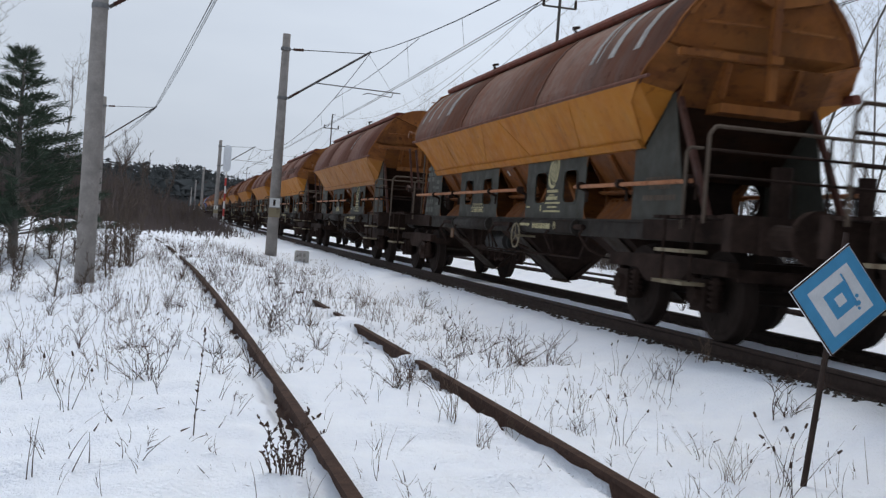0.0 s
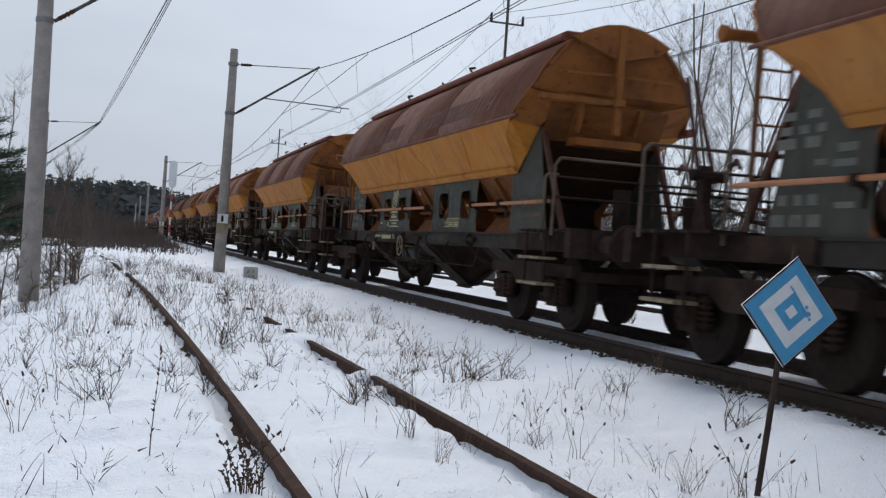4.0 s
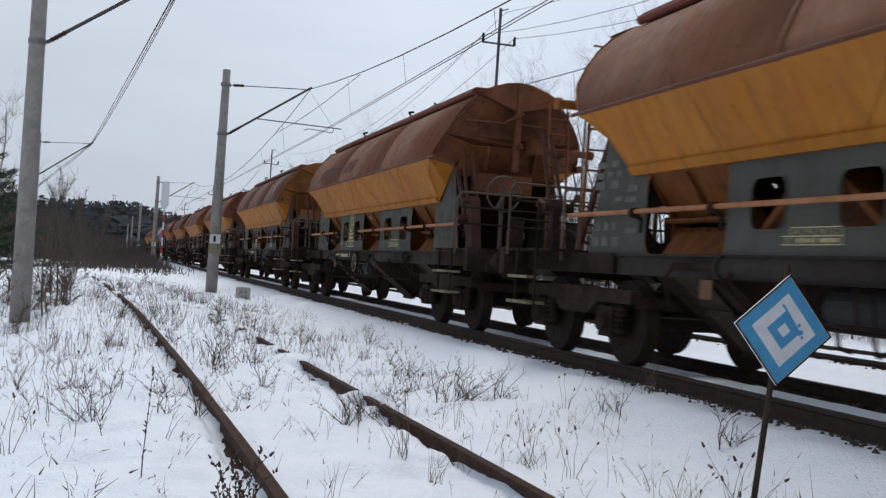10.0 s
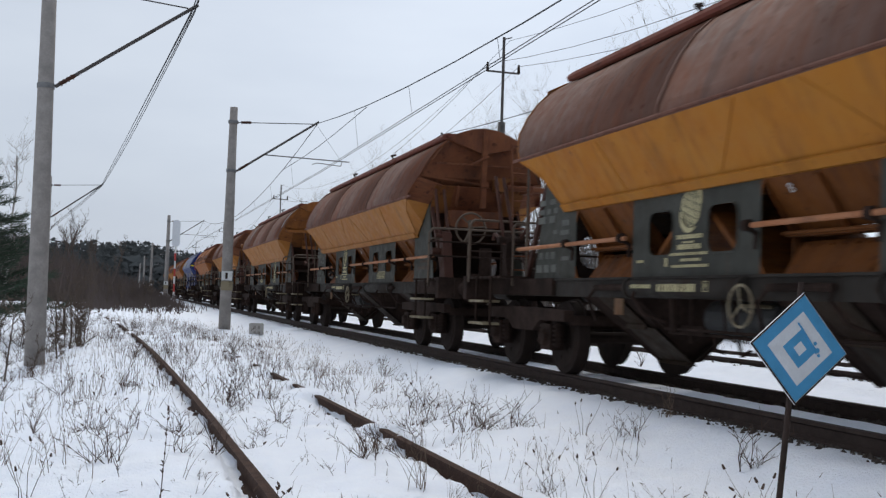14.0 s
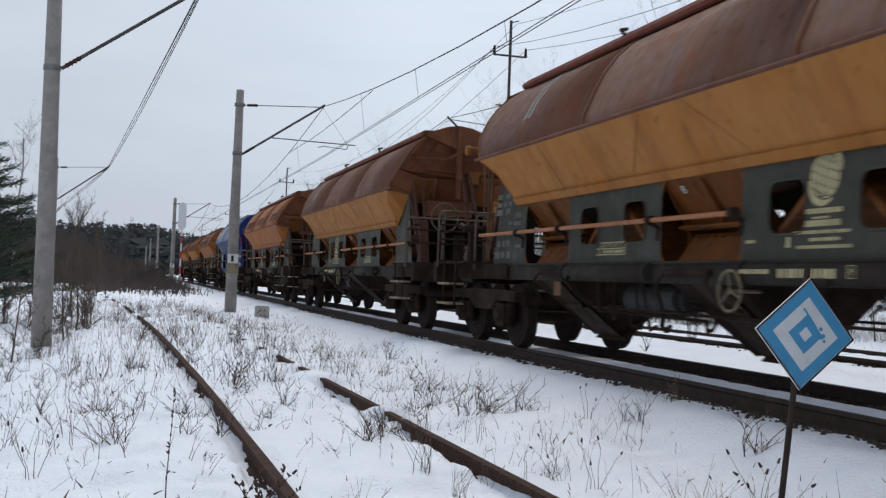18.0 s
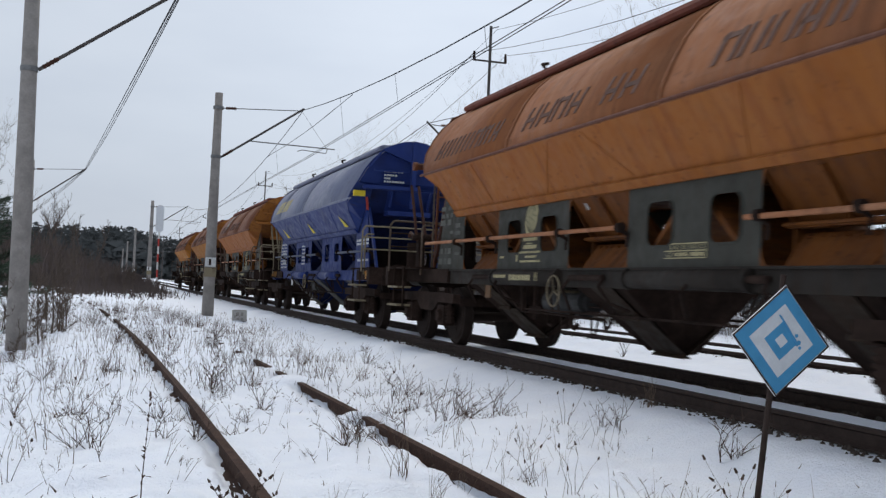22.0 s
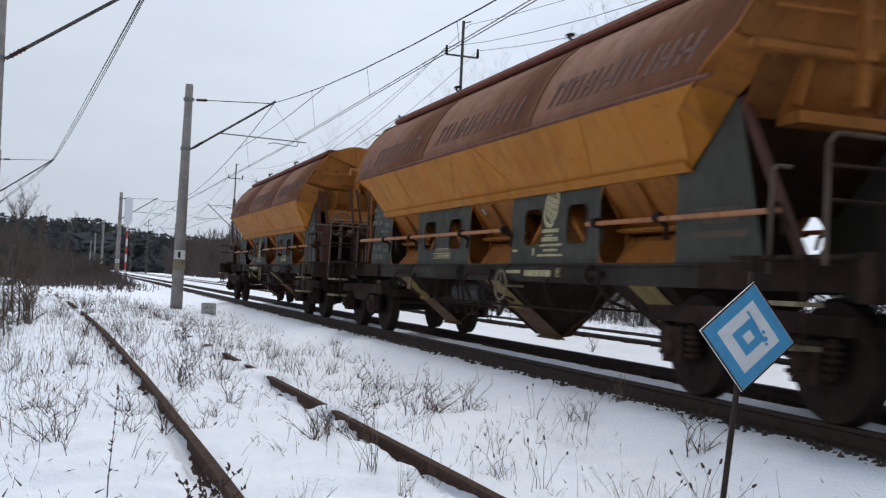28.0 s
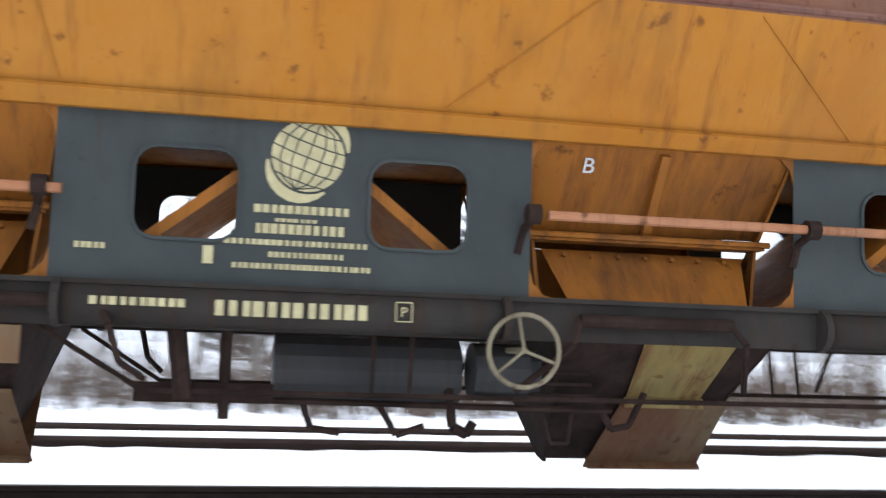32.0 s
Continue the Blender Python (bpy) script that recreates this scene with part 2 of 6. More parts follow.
RAILDARK = plain("dark_rail", (0.05, 0.034, 0.028), 0.75, 0.1, vary=0.4, scale=12, bump=0.3, spec=0.15)
CONCRETE = plain("weathered_concrete", (0.28, 0.255, 0.235), 0.85, vary=0.3, scale=4, bump=0.4)
STONE = plain("pale_stone", (0.42, 0.4, 0.37), 0.9, vary=0.25, scale=5, bump=0.4)
DARKPOLE = plain("dark_pole", (0.085, 0.075, 0.07), 0.8, vary=0.4, scale=5, bump=0.3)
WIRE = plain("dark_wire", (0.04, 0.04, 0.042), 0.6, 0.3, bump=0)
GALV = plain("galvanised_steel", (0.2, 0.2, 0.2), 0.55, 0.4, bump=0)
SIGNBLUE = plain("sign_blue", (0.075, 0.3, 0.52), 0.5, vary=0.1, scale=12, bump=0)
SIGNWHITE = plain("sign_white", (0.66, 0.68, 0.7), 0.5, vary=0.12, scale=12, bump=0)
SIGNRED = plain("sign_red", (0.4, 0.05, 0.04), 0.5, vary=0.2)
BARK = plain("grey_bark", (0.15, 0.135, 0.12), 0.9, vary=0.4, scale=3)
BIRCH = plain("pale_bark", (0.32, 0.3, 0.28), 0.9, vary=0.5, scale=3)
TWIG = plain("brown_twig", (0.1, 0.075, 0.058), 0.9, vary=0.3)
STRAW = plain("dry_straw", (0.165, 0.115, 0.08), 0.9, vary=0.5)
WEED = plain("dark_dry_weed", (0.075, 0.046, 0.034), 0.9, vary=0.4)
PINE = plain("pine_needles", (0.055, 0.08, 0.052), 0.8, vary=0.4, scale=2)
# conifer green paled towards grey-blue: distance haze mixed into the colour
HAZEPINE = plain("hazed_conifers", (0.088, 0.094, 0.094), 0.95, vary=0.3, scale=0.05, spec=0.05)
SLEEPER = plain("old_sleeper", (0.07, 0.055, 0.045), 0.9, vary=0.4)


# ---- mesh helpers ----
def part(name, bm, material, parent=None, label=""):
    """Links a bmesh as one mesh object under a thing or a part."""
    me = bpy.data.meshes.new(name)
    bm.to_mesh(me)
    bm.free()
    me.materials.append(material)
    ob = new(name, me)
    ob.parent = parent
    return tagged(ob, label)


def smooth(ob):
    ob.data.polygons.foreach_set("use_smooth", [True] * len(ob.data.polygons))
    return ob


def box(bm, x0, x1, y0, y1, z0, z1):
    v = [bm.verts.new((x, y, z)) for x in (x0, x1) for y in (y0, y1) for z in (z0, z1)]
    for f in ((0, 1, 3, 2), (4, 6, 7, 5), (0, 4, 5, 1), (2, 3, 7, 6), (0, 2, 6, 4), (1, 5, 7, 3)):
        bm.faces.new([v[i] for i in f])
    return bm


def tube(bm, a, b, r, n=8, r2=None):
    """A capped rod from a to b."""
    a, b = Vector(a), Vector(b)
    d = (b - a).normalized()
    p = d.orthogonal().normalized()
    q = d.cross(p)
    rings = []
    for c, rr in ((a, r), (b, r if r2 is None else r2)):
        rings.append([bm.verts.new(c + (p * math.cos(2 * math.pi * i / n) + q * math.sin(2 * math.pi * i / n)) * rr) for i in range(n)])
    for i in range(n):
        bm.faces.new((rings[0][i], rings[0][(i + 1) % n], rings[1][(i + 1) % n], rings[1][i]))
    bm.faces.new(rings[0][::-1])
    bm.faces.new(rings[1])
    return bm


def path(bm, pts, r, n=6):
    for a, b in zip(pts, pts[1:]):
        tube(bm, a, b, r, n)
    return bm


def ring(bm, c, axis, R, r, n=28, m=6):
    """A torus round the axis (0 x, 1 y)."""
    vs = []
    for i in range(n):
        a = 2 * math.pi * i / n
        for j in range(m):
            b = 2 * math.pi * j / m
            k = R + r * math.cos(b)
            p, q, s = k * math.cos(a), k * math.sin(a), r * math.sin(b)
            vs.append(bm.verts.new((c[0] + s, c[1] + p, c[2] + q) if axis == 0 else (c[0] + p, c[1] + s, c[2] + q)))
    for i in range(n):
        for j in range(m):
            bm.faces.new([vs[k] for k in (i * m + j, (i + 1) % n * m + j, (i + 1) % n * m + (j + 1) % m, i * m + (j + 1) % m)])
    return bm


def prism(bm, loop, offset):
    """A closed solid: a planar loop of points and its copy moved by offset."""
    a = [bm.verts.new(p) for p in loop]
    b = [bm.verts.new(Vector(p) + Vector(offset)) for p in loop]
    n = len(a)
    for i in range(n):
        bm.faces.new((a[i], a[(i + 1) % n], b[(i + 1) % n], b[i]))
    bm.faces.new(a[::-1])
    bm.faces.new(b)
    bmesh.ops.recalc_face_normals(bm, faces=bm.faces)
    return bm


def rounded(u0, u1, z0, z1, r, n=4):
    pts = []
    for cu, cz, a0 in ((u1 - r, z1 - r, 0), (u0 + r, z1 - r, 90), (u0 + r, z0 + r, 180), (u1 - r, z0 + r, 270)):
        for i in range(n + 1):
            a = radians(a0 + 90 * i / n)
            pts.append((cu + r * math.cos(a), cz + r * math.sin(a)))
    return pts


def pierced(bm, outer, holes, x, thick):
    """A plate in the plane x with rounded holes, made with thickness."""
    edges = []
    for loop in (outer, *holes):
        vs = [bm.verts.new((x, u, z)) for u, z in loop]
        edges += [bm.edges.new((vs[i], vs[(i + 1) % len(vs)])) for i in range(len(vs))]
    bmesh.ops.triangle_fill(bm, use_beauty=True, use_dissolve=False, edges=edges)
    faces = list(bm.faces)
    res = bmesh.ops.extrude_face_region(bm, geom=faces)
    for e in res["geom"]:
        if isinstance(e, bmesh.types.BMVert):
            e.co.x += thick
    bmesh.ops.recalc_face_normals(bm, faces=bm.faces)
    return bm


def mesh_object(name, verts, faces, material, parent=None, label=""):
    me = bpy.data.meshes.new(name)
    me.from_pydata(verts, [], faces)
    me.materials.append(material)
    ob = new(name, me)
    ob.parent = parent
    return tagged(ob, label)


def empty(name, m=None):
    ob = new(name)
    if m is not None:
        ob.matrix_basis = m
    return ob


# ---- ground, rails ----
XT = 6.152          # middle of the track with the train; its rail tops lie at z = 0
XS = XT + 4.29      # middle of the second track
GAUGE = 1.507


def siding(y):
    """The middle of the disused siding, which bends away."""
    return 0.955 + GAUGE / 2 - 0.0008 * y * y


SIDE_TOP = -0.345
SHOWN = (14.0, 15.1, 16.0, 17.9, 20.1, 21.9, 24.3, 27.2, 30.5, 34.5, 39.5, 44.0)   # where the right rail of the siding lies bare


def step(a, b, x):
    t = min(1.0, max(0.0, (x - a) / (b - a)))
    return t * t * (3 - 2 * t)


def rough(x, y, s):
    return noise.noise((x * s, y * s, 3.1))


def land(x, y):
    """Height of the snow."""
    bed = step(3.9, 5.1, x)
    z = -0.40 + bed * 0.245
    z -= 0.12 * step(12.2, 14.0, x) - 0.5 * step(17, 40, x) * 0.6
    left = siding(min(y, 90)) - 1.3
    z -= (0.34 * step(0.2, 2.6, left - x) + 0.35 * step(2.6, 9, left - x)) * (1 - 0.95 * step(26, 46, y))
    if x < left - 3:
        z += 3.2 * step(30, 160, left - 3 - x) + 2.0 * step(60, 260, y) * step(0, 20, left - 3 - x)
    calm = 1.0 - 0.75 * bed * (1 - step(12.2, 13.5, x))
    z += calm * ((0.06 + 0.1 * step(14, 30, y)) * rough(x, y, 0.9) + 0.06 * rough(x + 7, y, 2.0) + 0.04 * rough(x, y + 9, 4.3) - 0.05 * max(0.0, rough(x + 3, y * 0.8, 3.1) - 0.25))
    z += 0.13 * rough(x, y, 0.3) * (1 - bed) * (1 - 0.6 * step(1.6, 0.9, abs(x - siding(min(y, 90)))))
    z += 0.75 * math.exp(-((x - 0.9) / 1.8) ** 2 - ((y - 66) / 5.0) ** 2)
    d = x - siding(y)
    if y < 60:
        for side in (-1, 1):
            e = d - side * GAUGE / 2
            # scalloped snow: melted away from the rail's web towards the eye, level with its foot behind
            lumps = noise.noise((side * 5, y * 3.2, 1.7)) + 0.6 * noise.noise((side * 3, y * 7.5, 4.0))
            deep = 0.125 + 0.035 * noise.noise((side * 9, y * 0.6, 2.0)) + 0.03 * lumps if e < 0 else 0.05 + 0.02 * lumps
            gap = 0.0
            if side > 0 and y > 9.15:
                gap = 1 - step(0.06, 0.16, abs(y - 9.75)) * (1 - step(12.7, 13.0, y)) * step(9.15, 9.9, y + 0.3) if y < 13.2 else 1 - max(1 - step(0.3, 0.5, abs(y - c)) for c in SHOWN)
            if side < 0 and y > 30:
                gap = step(-0.1, 0.2, rough(2, y, 0.5))
            wave = deep * (1 - gap) - 0.035 * gap
            reach = (0.09 + 0.055 * lumps) if e < 0 else 0.07
            k = 1 - step(reach, reach + (0.1 if gap < 0.5 else 0.3), abs(e))
            z = z * (1 - k) + (SIDE_TOP - wave) * k
    for xc, top in ((XT, 0.0), (XS, 0.06)):
        e = abs(x - xc)
        if e < 1.6:
            k = 1 - step(1.15, 1.6, e)
            low = (-0.13 if xc == XT else -0.05) if e < 0.62 else -0.165 - 0.03 * rough(x, y, 3) if xc == XT else -0.09 - 0.03 * rough(x, y, 3)
            z = z * (1 - k) + (top + low + 0.014 * rough(x, y, 4)) * k
    return z


def graded(*spans):
    out = []
    for a, b, s in spans:
        out += list(np.arange(a, b, s))
    return out


def build_ground():
    gx = graded((-2500, -300, 200), (-300, -60, 24), (-60, -14, 3), (-14, -4, 0.5), (-4, 0.5, 0.12), (0.5, 1.1, 0.04), (1.1, 2.0, 0.1), (2.0, 2.6, 0.04), (2.6, 5.6, 0.12), (5.6, 12.2, 0.15), (12.2, 20, 0.5), (20, 60, 4), (60, 300, 24), (300, 2501, 200))
    gy = graded((-2500, -300, 200), (-300, -40, 20), (-40, -16, 1.0), (-16, -2, 0.35), (-2, 2, 0.25), (2, 4, 0.12), (4, 13.5, 0.06), (13.5, 18, 0.1), (18, 40, 0.2), (40, 80, 0.6), (80, 160, 3), (160, 400, 16), (400, 2501, 150))
    verts = [(x, y, land(x, y)) for y in gy for x in gx]
    w = len(gx)
    faces = [(j * w + i, j * w + i + 1, (j + 1) * w + i + 1, (j + 1) * w + i) for j in range(len(gy) - 1) for i in range(w - 1)]
    ob = smooth(mesh_object("ground", verts, faces, SNOW))
    return tagged(ob, "thin trampled snow over a railway bed", "ground", kind="structure")


RAIL = [(-0.036, 0), (-0.036, -0.03), (-0.009, -0.045), (-0.009, -0.125), (-0.065, -0.145), (-0.065, -0.16),
        (0.065, -0.16), (0.065, -0.145), (0.009, -0.125), (0.009, -0.045), (0.036, -0.03), (0.036, 0)]


def rail(name, line, top, material, label):
    n = len(RAIL)
    verts = [(x + px, y, top + pz) for x, y in line for px, pz in RAIL]
    faces = [(i * n + j, i * n + (j + 1) % n, (i + 1) * n + (j + 1) % n, (i + 1) * n + j) for i in range(len(line) - 1) for j in range(n)]
    faces += [tuple(range(n)), tuple(range((len(line) - 1) * n, len(line) * n))[::-1]]
    return tagged(mesh_object(name, verts, faces, material), label, "rail", kind="structure")


def build_rails():
    for xc, top, tag in ((XT, 0.0, "main track"), (XS, 0.06, "second track")):
        for s in (-1, 1):
            rail("rail", [(xc + s * GAUGE / 2, y) for y in (-90, 0, 60, 200, 700)], top, RAILDARK, "dark worn steel rail of the " + tag)
    for s in (-1, 1):
        line = [(siding(y) + s * GAUGE / 2 + 0.012 * rough(s, y, 0.4), y) for y in np.arange(-36, 75, 0.8)]
        rail("rail", line, SIDE_TOP, RUST, "rusty rail of the disused siding, half buried in snow")


build_ground()
build_rails()


# ---- the hopper train ----
PITCH = 16.882
LIPS = [(0.90, 2.06), (1.30, 2.70)]
ARCH = [(1.30, 2.70), (1.275, 2.86), (1.165, 3.12), (1.04, 3.36), (0.885, 3.57), (0.7, 3.745), (0.48, 3.885), (0.24, 3.97), (0.0, 4.0)]
END_U, LIP_U = 5.8, 4.95


def overhang(z):
    """The end of the shell at a height: cut back towards the seam, almost upright above."""
    return 5.53 + 0.42 * min(1.0, max(0.0, z - 2.7) / 0.42) + 0.12 * max(0.0, z - 3.12) / 0.88


def arch_x(z):
    for (a, b), (c, d) in zip(ARCH, ARCH[1:]):
        if b <= z <= d:
            return a + (c - a) * (z - b) / (d - b)
    return 0.0


PW = 0.87           # half width over the side panels


def roof_section(y0, y1, w, lift=0.0):
    bm = bmesh.new()
    prof = [(-a, b) for a, b in ARCH] + [(a, b) for a, b in ARCH[::-1][1:]]
    outer = [(a * (1 + lift), b + lift) for a, b in prof]
    inner = [(a * 0.98, b - 0.03) for a, b in prof]
    rows = []
    for y in (y0, y1):
        end = abs(abs(y) - END_U) < 0.01
        s = 1 if y > 0 else -1
        rows.append(([bm.verts.new((a, s * overhang(b) if end else y, b)) for a, b in outer], [bm.verts.new((a, s * overhang(b) if end else y, b)) for a, b in inner]))
    n = len(prof)
    for i in range(n - 1):
        bm.faces.new((rows[0][0][i], rows[0][0][i + 1], rows[1][0][i + 1], rows[1][0][i]))
        bm.faces.new((rows[0][1][i], rows[1][1][i], rows[1][1][i + 1], rows[0][1][i + 1]))
        for k in (0, 1):
            bm.faces.new((rows[k][0][i], rows[k][1][i], rows[k][1][i + 1], rows[k][0][i + 1]))
    for i in (0, n - 1):
        bm.faces.new((rows[0][0][i], rows[1][0][i], rows[1][1][i], rows[0][1][i]))
    bmesh.ops.recalc_face_normals(bm, faces=bm.faces)
    return bm


def tub_side(s):
    """The inclined orange side with its cut-back corners, s the side of the wagon."""
    bm = bmesh.new()
    a, b = LIPS
    loop = [(s * a[0], -LIP_U, a[1]), (s * a[0], LIP_U, a[1]), (s * 1.1875, 5.16, 2.52), (s * b[0], 5.53, b[1]),
            (s * b[0], -5.53, b[1]), (s * 1.1875, -5.16, 2.52)]
    prism(bm, loop, (-s * 0.03, 0, 0.025))
    # the turned lip along the lower edge
    prism(bm, [(s * 0.90, -LIP_U, 2.06), (s * 0.965, -LIP_U, 2.125), (s * 0.985, -LIP_U, 2.105), (s * 0.92, -LIP_U, 2.03), (s * 0.86, -LIP_U, 2.03)], (0, 2 * LIP_U, 0))
    return bm


def end_wing(e, s, upper):
    """The folded corner sheets between the cut-back side and the upright end plate; upper: those next to the plate."""
    bm = bmesh.new()
    lip, fold, seam, corner = (0.9, LIP_U, 2.06), (1.19, 5.16, 2.52), (1.3, 5.53, 2.7), (1.2, 5.94, 3.07)
    low, fin, plate = (0.885, 5.22, 2.3), (0.87, 5.55, 2.62), (0.74, 5.95, 2.94)
    for tri in ((seam, corner, fin), (corner, plate, fin)) if upper else ((lip, fold, low), (fold, seam, low), (seam, fin, low)):
        prism(bm, [(s * x, e * y, z) for x, y, z in tri], (-s * 0.012, -e * 0.008, 0.012))
    if not upper:
        path(bm, [(s * x, e * y, z) for x, y, z in (lip, fold, seam)], 0.011, 5)
    return bm


def end_wall(e):
    """The upright end plate under the arch."""
    top = [(a, b) for a, b in ARCH if b > 3.07]
    loop = [(-1.2, 3.07)] + [(-a, b - 0.02) for a, b in top] + [(a, b - 0.02) for a, b in top[::-1][1:]] + [(1.2, 3.07), (0.74, 2.94), (-0.74, 2.94)]
    bm = bmesh.new()
    prism(bm, [(x, e * (overhang(z) - 0.02), z) for x, z in loop], (0, -e * 0.03, 0))
    return bm


def end_cap(e):
    """The box-like cap over the top of the end plate, its lower edge folded back."""
    top = [(a * 1.015, b + 0.012) for a, b in ARCH if b > 3.7]
    loop = [(-0.72, 3.78)] + [(-a, b) for a, b in top[1:]] + [(a, b) for a, b in top[::-1][1:-1]] + [(0.72, 3.78), (0.55, 3.66), (0.08, 3.55), (-0.08, 3.55)]
    bm = bmesh.new()
    prism(bm, [(x, e * 6.0, z) for x, z in loop], (0, e * 0.13, 0))
    return bm


FUNNEL_LINE = [(2.94, 5.93), (2.8, 5.84), (2.62, 5.72), (2.46, 5.62), (2.3, 5.42), (2.0, 5.1), (1.72, 4.8)]   # height, distance from the wagon's middle


def end_funnel(e, x0, x1, k0, k1):
    """A strip of the funnel that runs in under the end plate, from one step of its line to another."""
    line = FUNNEL_LINE[k0:k1 + 1]
    loop = [(x0, e * u, z) for z, u in line] + [(x0, e * (u - 0.02), z + 0.012) for z, u in line[::-1]]
    return prism(bmesh.new(), loop, (x1 - x0, 0, 0))


def end_skirt(e):
    """The sheet that closes the end above the frame, black with soot and painted shade, with its cut-out."""
    bm = bmesh.new()
    y = e * 4.72
    edges = []
    for loop in ([(-0.86, 1.19), (0.86, 1.19), (0.86, 1.8), (-0.86, 1.8)], rounded(0.42, 0.8, 1.32, 1.74, 0.17), rounded(-0.8, -0.42, 1.32, 1.74, 0.17)):
        vs = [bm.verts.new((u, y, z)) for u, z in loop]
        edges += [bm.edges.new((vs[k], vs[(k + 1) % len(vs)])) for k in range(len(vs))]
    bmesh.ops.triangle_fill(bm, use_beauty=True, use_dissolve=False, edges=edges)
    res = bmesh.ops.extrude_face_region(bm, geom=list(bm.faces))
    for v in res["geom"]:
        if isinstance(v, bmesh.types.BMVert):
            v.co.y -= e * 0.02
    bmesh.ops.recalc_face_normals(bm, faces=bm.faces)
    return bm


def end_rim(e):
    bm = bmesh.new()
    pts = [(-a, b) for a, b in ARCH] + [(a, b) for a, b in ARCH[::-1][1:]]
    for (a, b), (c, d) in zip(pts, pts[1:]):
        tube(bm, (a, e * (overhang(b) + 0.004), b), (c, e * (overhang(d) + 0.004), d), 0.016, 6)
    return bm


def build_end(e, w, paint, end, funnel, shade, strut_paint, wheel_end):
    """One end of the tub: plates, funnel, post, stiffeners and the struts beside it."""
    part("end_wall", end_wall(e), end, w)
    part("end_cap", end_cap(e), end, w)
    part("end_rim", end_rim(e), end, w)
    for s in (-1, 1):
        part("end_wing", end_wing(e, s, False), paint, w)
        part("end_corner", end_wing(e, s, True), end, w)
    part("end_funnel", end_funnel(e, -0.5, 0.5, 0, 3), end, w)
    # lower strip and flanks are coloured darker to carry the shade under the plate
    part("end_funnel", end_funnel(e, -0.86, 0.86, 3, 6), shade, w)
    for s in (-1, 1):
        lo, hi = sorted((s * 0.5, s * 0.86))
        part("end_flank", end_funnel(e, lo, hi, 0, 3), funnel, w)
        part("end_gusset", prism(bmesh.new(), [(s * 0.43, e * 5.95, 2.97), (s * 0.4, e * 5.98, 2.9), (s * 0.4, e * 5.84, 2.56), (s * 0.41, e * 5.7, 2.6)], (s * 0.018, 0, 0)), end, w)
    bm = bmesh.new()
    prism(bm, [(x, e * u, z) for x, u, z in ((-0.045, 6.16, 3.97), (0.045, 6.16, 3.97), (0.045, 6.13, 2.55), (-0.045, 6.13, 2.55))], (0, -e * 0.09, 0))
    box(bm, -0.07, 0.07, min(e * 6.1, e * 6.19), max(e * 6.1, e * 6.19), 2.93, 3.02)
    part("end_post", bm, end, w)
    for s in (-1, 1):
        part("end_stiffener", prism(bmesh.new(), [(s * 0.85, e * 6.0, 3.325), (s * 0.05, e * 6.0, 3.335), (s * 0.05, e * 6.05, 3.33), (s * 0.85, e * 6.03, 3.32)], (0, 0, 0.03)), end, w)
        part("end_stiffener", prism(bmesh.new(), [(s * 0.97, e * 6.0, 3.4), (s * 0.74, e * 6.0, 3.72), (s * 0.7, e * 6.05, 3.72), (s * 0.93, e * 6.03, 3.4)], (0, 0, 0.03)), end, w)
        # the leaning edge of the fin, down to the platform
        part("strut", prism(bmesh.new(), [(s * 0.83, e * 6.5, 1.2), (s * 0.83, e * 6.4, 1.2), (s * 0.86, e * 5.57, 2.6), (s * 0.86, e * 5.64, 2.64)], (-s * 0.05, 0, 0)), strut_paint, w)
    m = -e
    if wheel_end:
        lo, hi = sorted((-e * 0.35, e * 0.58))
        part("end_box", box(bmesh.new(), lo, hi, min(e * 5.6, e * 6.0), max(e * 5.6, e * 6.0), 2.2, 2.5), end, w)
        part("drive_shaft", tube(bmesh.new(), (m * 0.42, e * 6.2, 2.94), (m * 1.29, e * 6.2, 2.93), 0.055, 12), end, w)
        part("shaft_flange", tube(bmesh.new(), (m * 1.25, e * 6.2, 2.93), (m * 1.31, e * 6.2, 2.93), 0.075, 14), end, w)
        bm = box(bmesh.new(), m * 0.3 - 0.09, m * 0.3 + 0.09, min(e * 5.98, e * 6.26), max(e * 5.98, e * 6.26), 2.86, 3.1)
        prism(bm, [(m * 0.25, e * 6.12, 3.06), (m * 0.62, e * 6.12, 3.16), (m * 0.62, e * 6.12, 3.1), (m * 0.25, e * 6.12, 2.98)], (0, e * 0.04, 0))
        part("gear_case", bm, funnel, w)
        part("crank_arm", tube(bmesh.new(), (-m * 0.24, e * 6.15, 3.33), (m * 0.02, e * 6.3, 3.48), 0.028, 8), end, w)
        part("shaft_bearing", box(bmesh.new(), m * 0.85 - 0.06, m * 0.85 + 0.06, min(e * 5.9, e * 6.26), max(e * 5.9, e * 6.26), 2.86, 2.99), end, w)
        for x in (0.87, 0.71):
            part("flap_rod", path(bmesh.new(), [(-m * x, e * 5.98, 2.86), (-m * x, e * 6.2, 2.3), (-m * (x - 0.02), e * 6.3, 2.02)], 0.03, 7), strut_paint, w)
        bm = prism(bmesh.new(), [(-m * 0.84, e * 6.2, 2.1), (-m * 0.84, e * 6.4, 2.06), (-m * 0.84, e * 6.62, 1.22), (-m * 0.84, e * 6.3, 1.22), (-m * 0.84, e * 6.26, 1.7)], (m * 0.16, 0, 0))
        tube(bm, (-m * 1.0, e * 6.3, 1.72), (-m * 0.66, e * 6.3, 1.72), 0.07, 10)
        tube(bm, (-m * 0.96, e * 6.36, 2.0), (-m * 0.66, e * 6.36, 2.0), 0.04, 8)
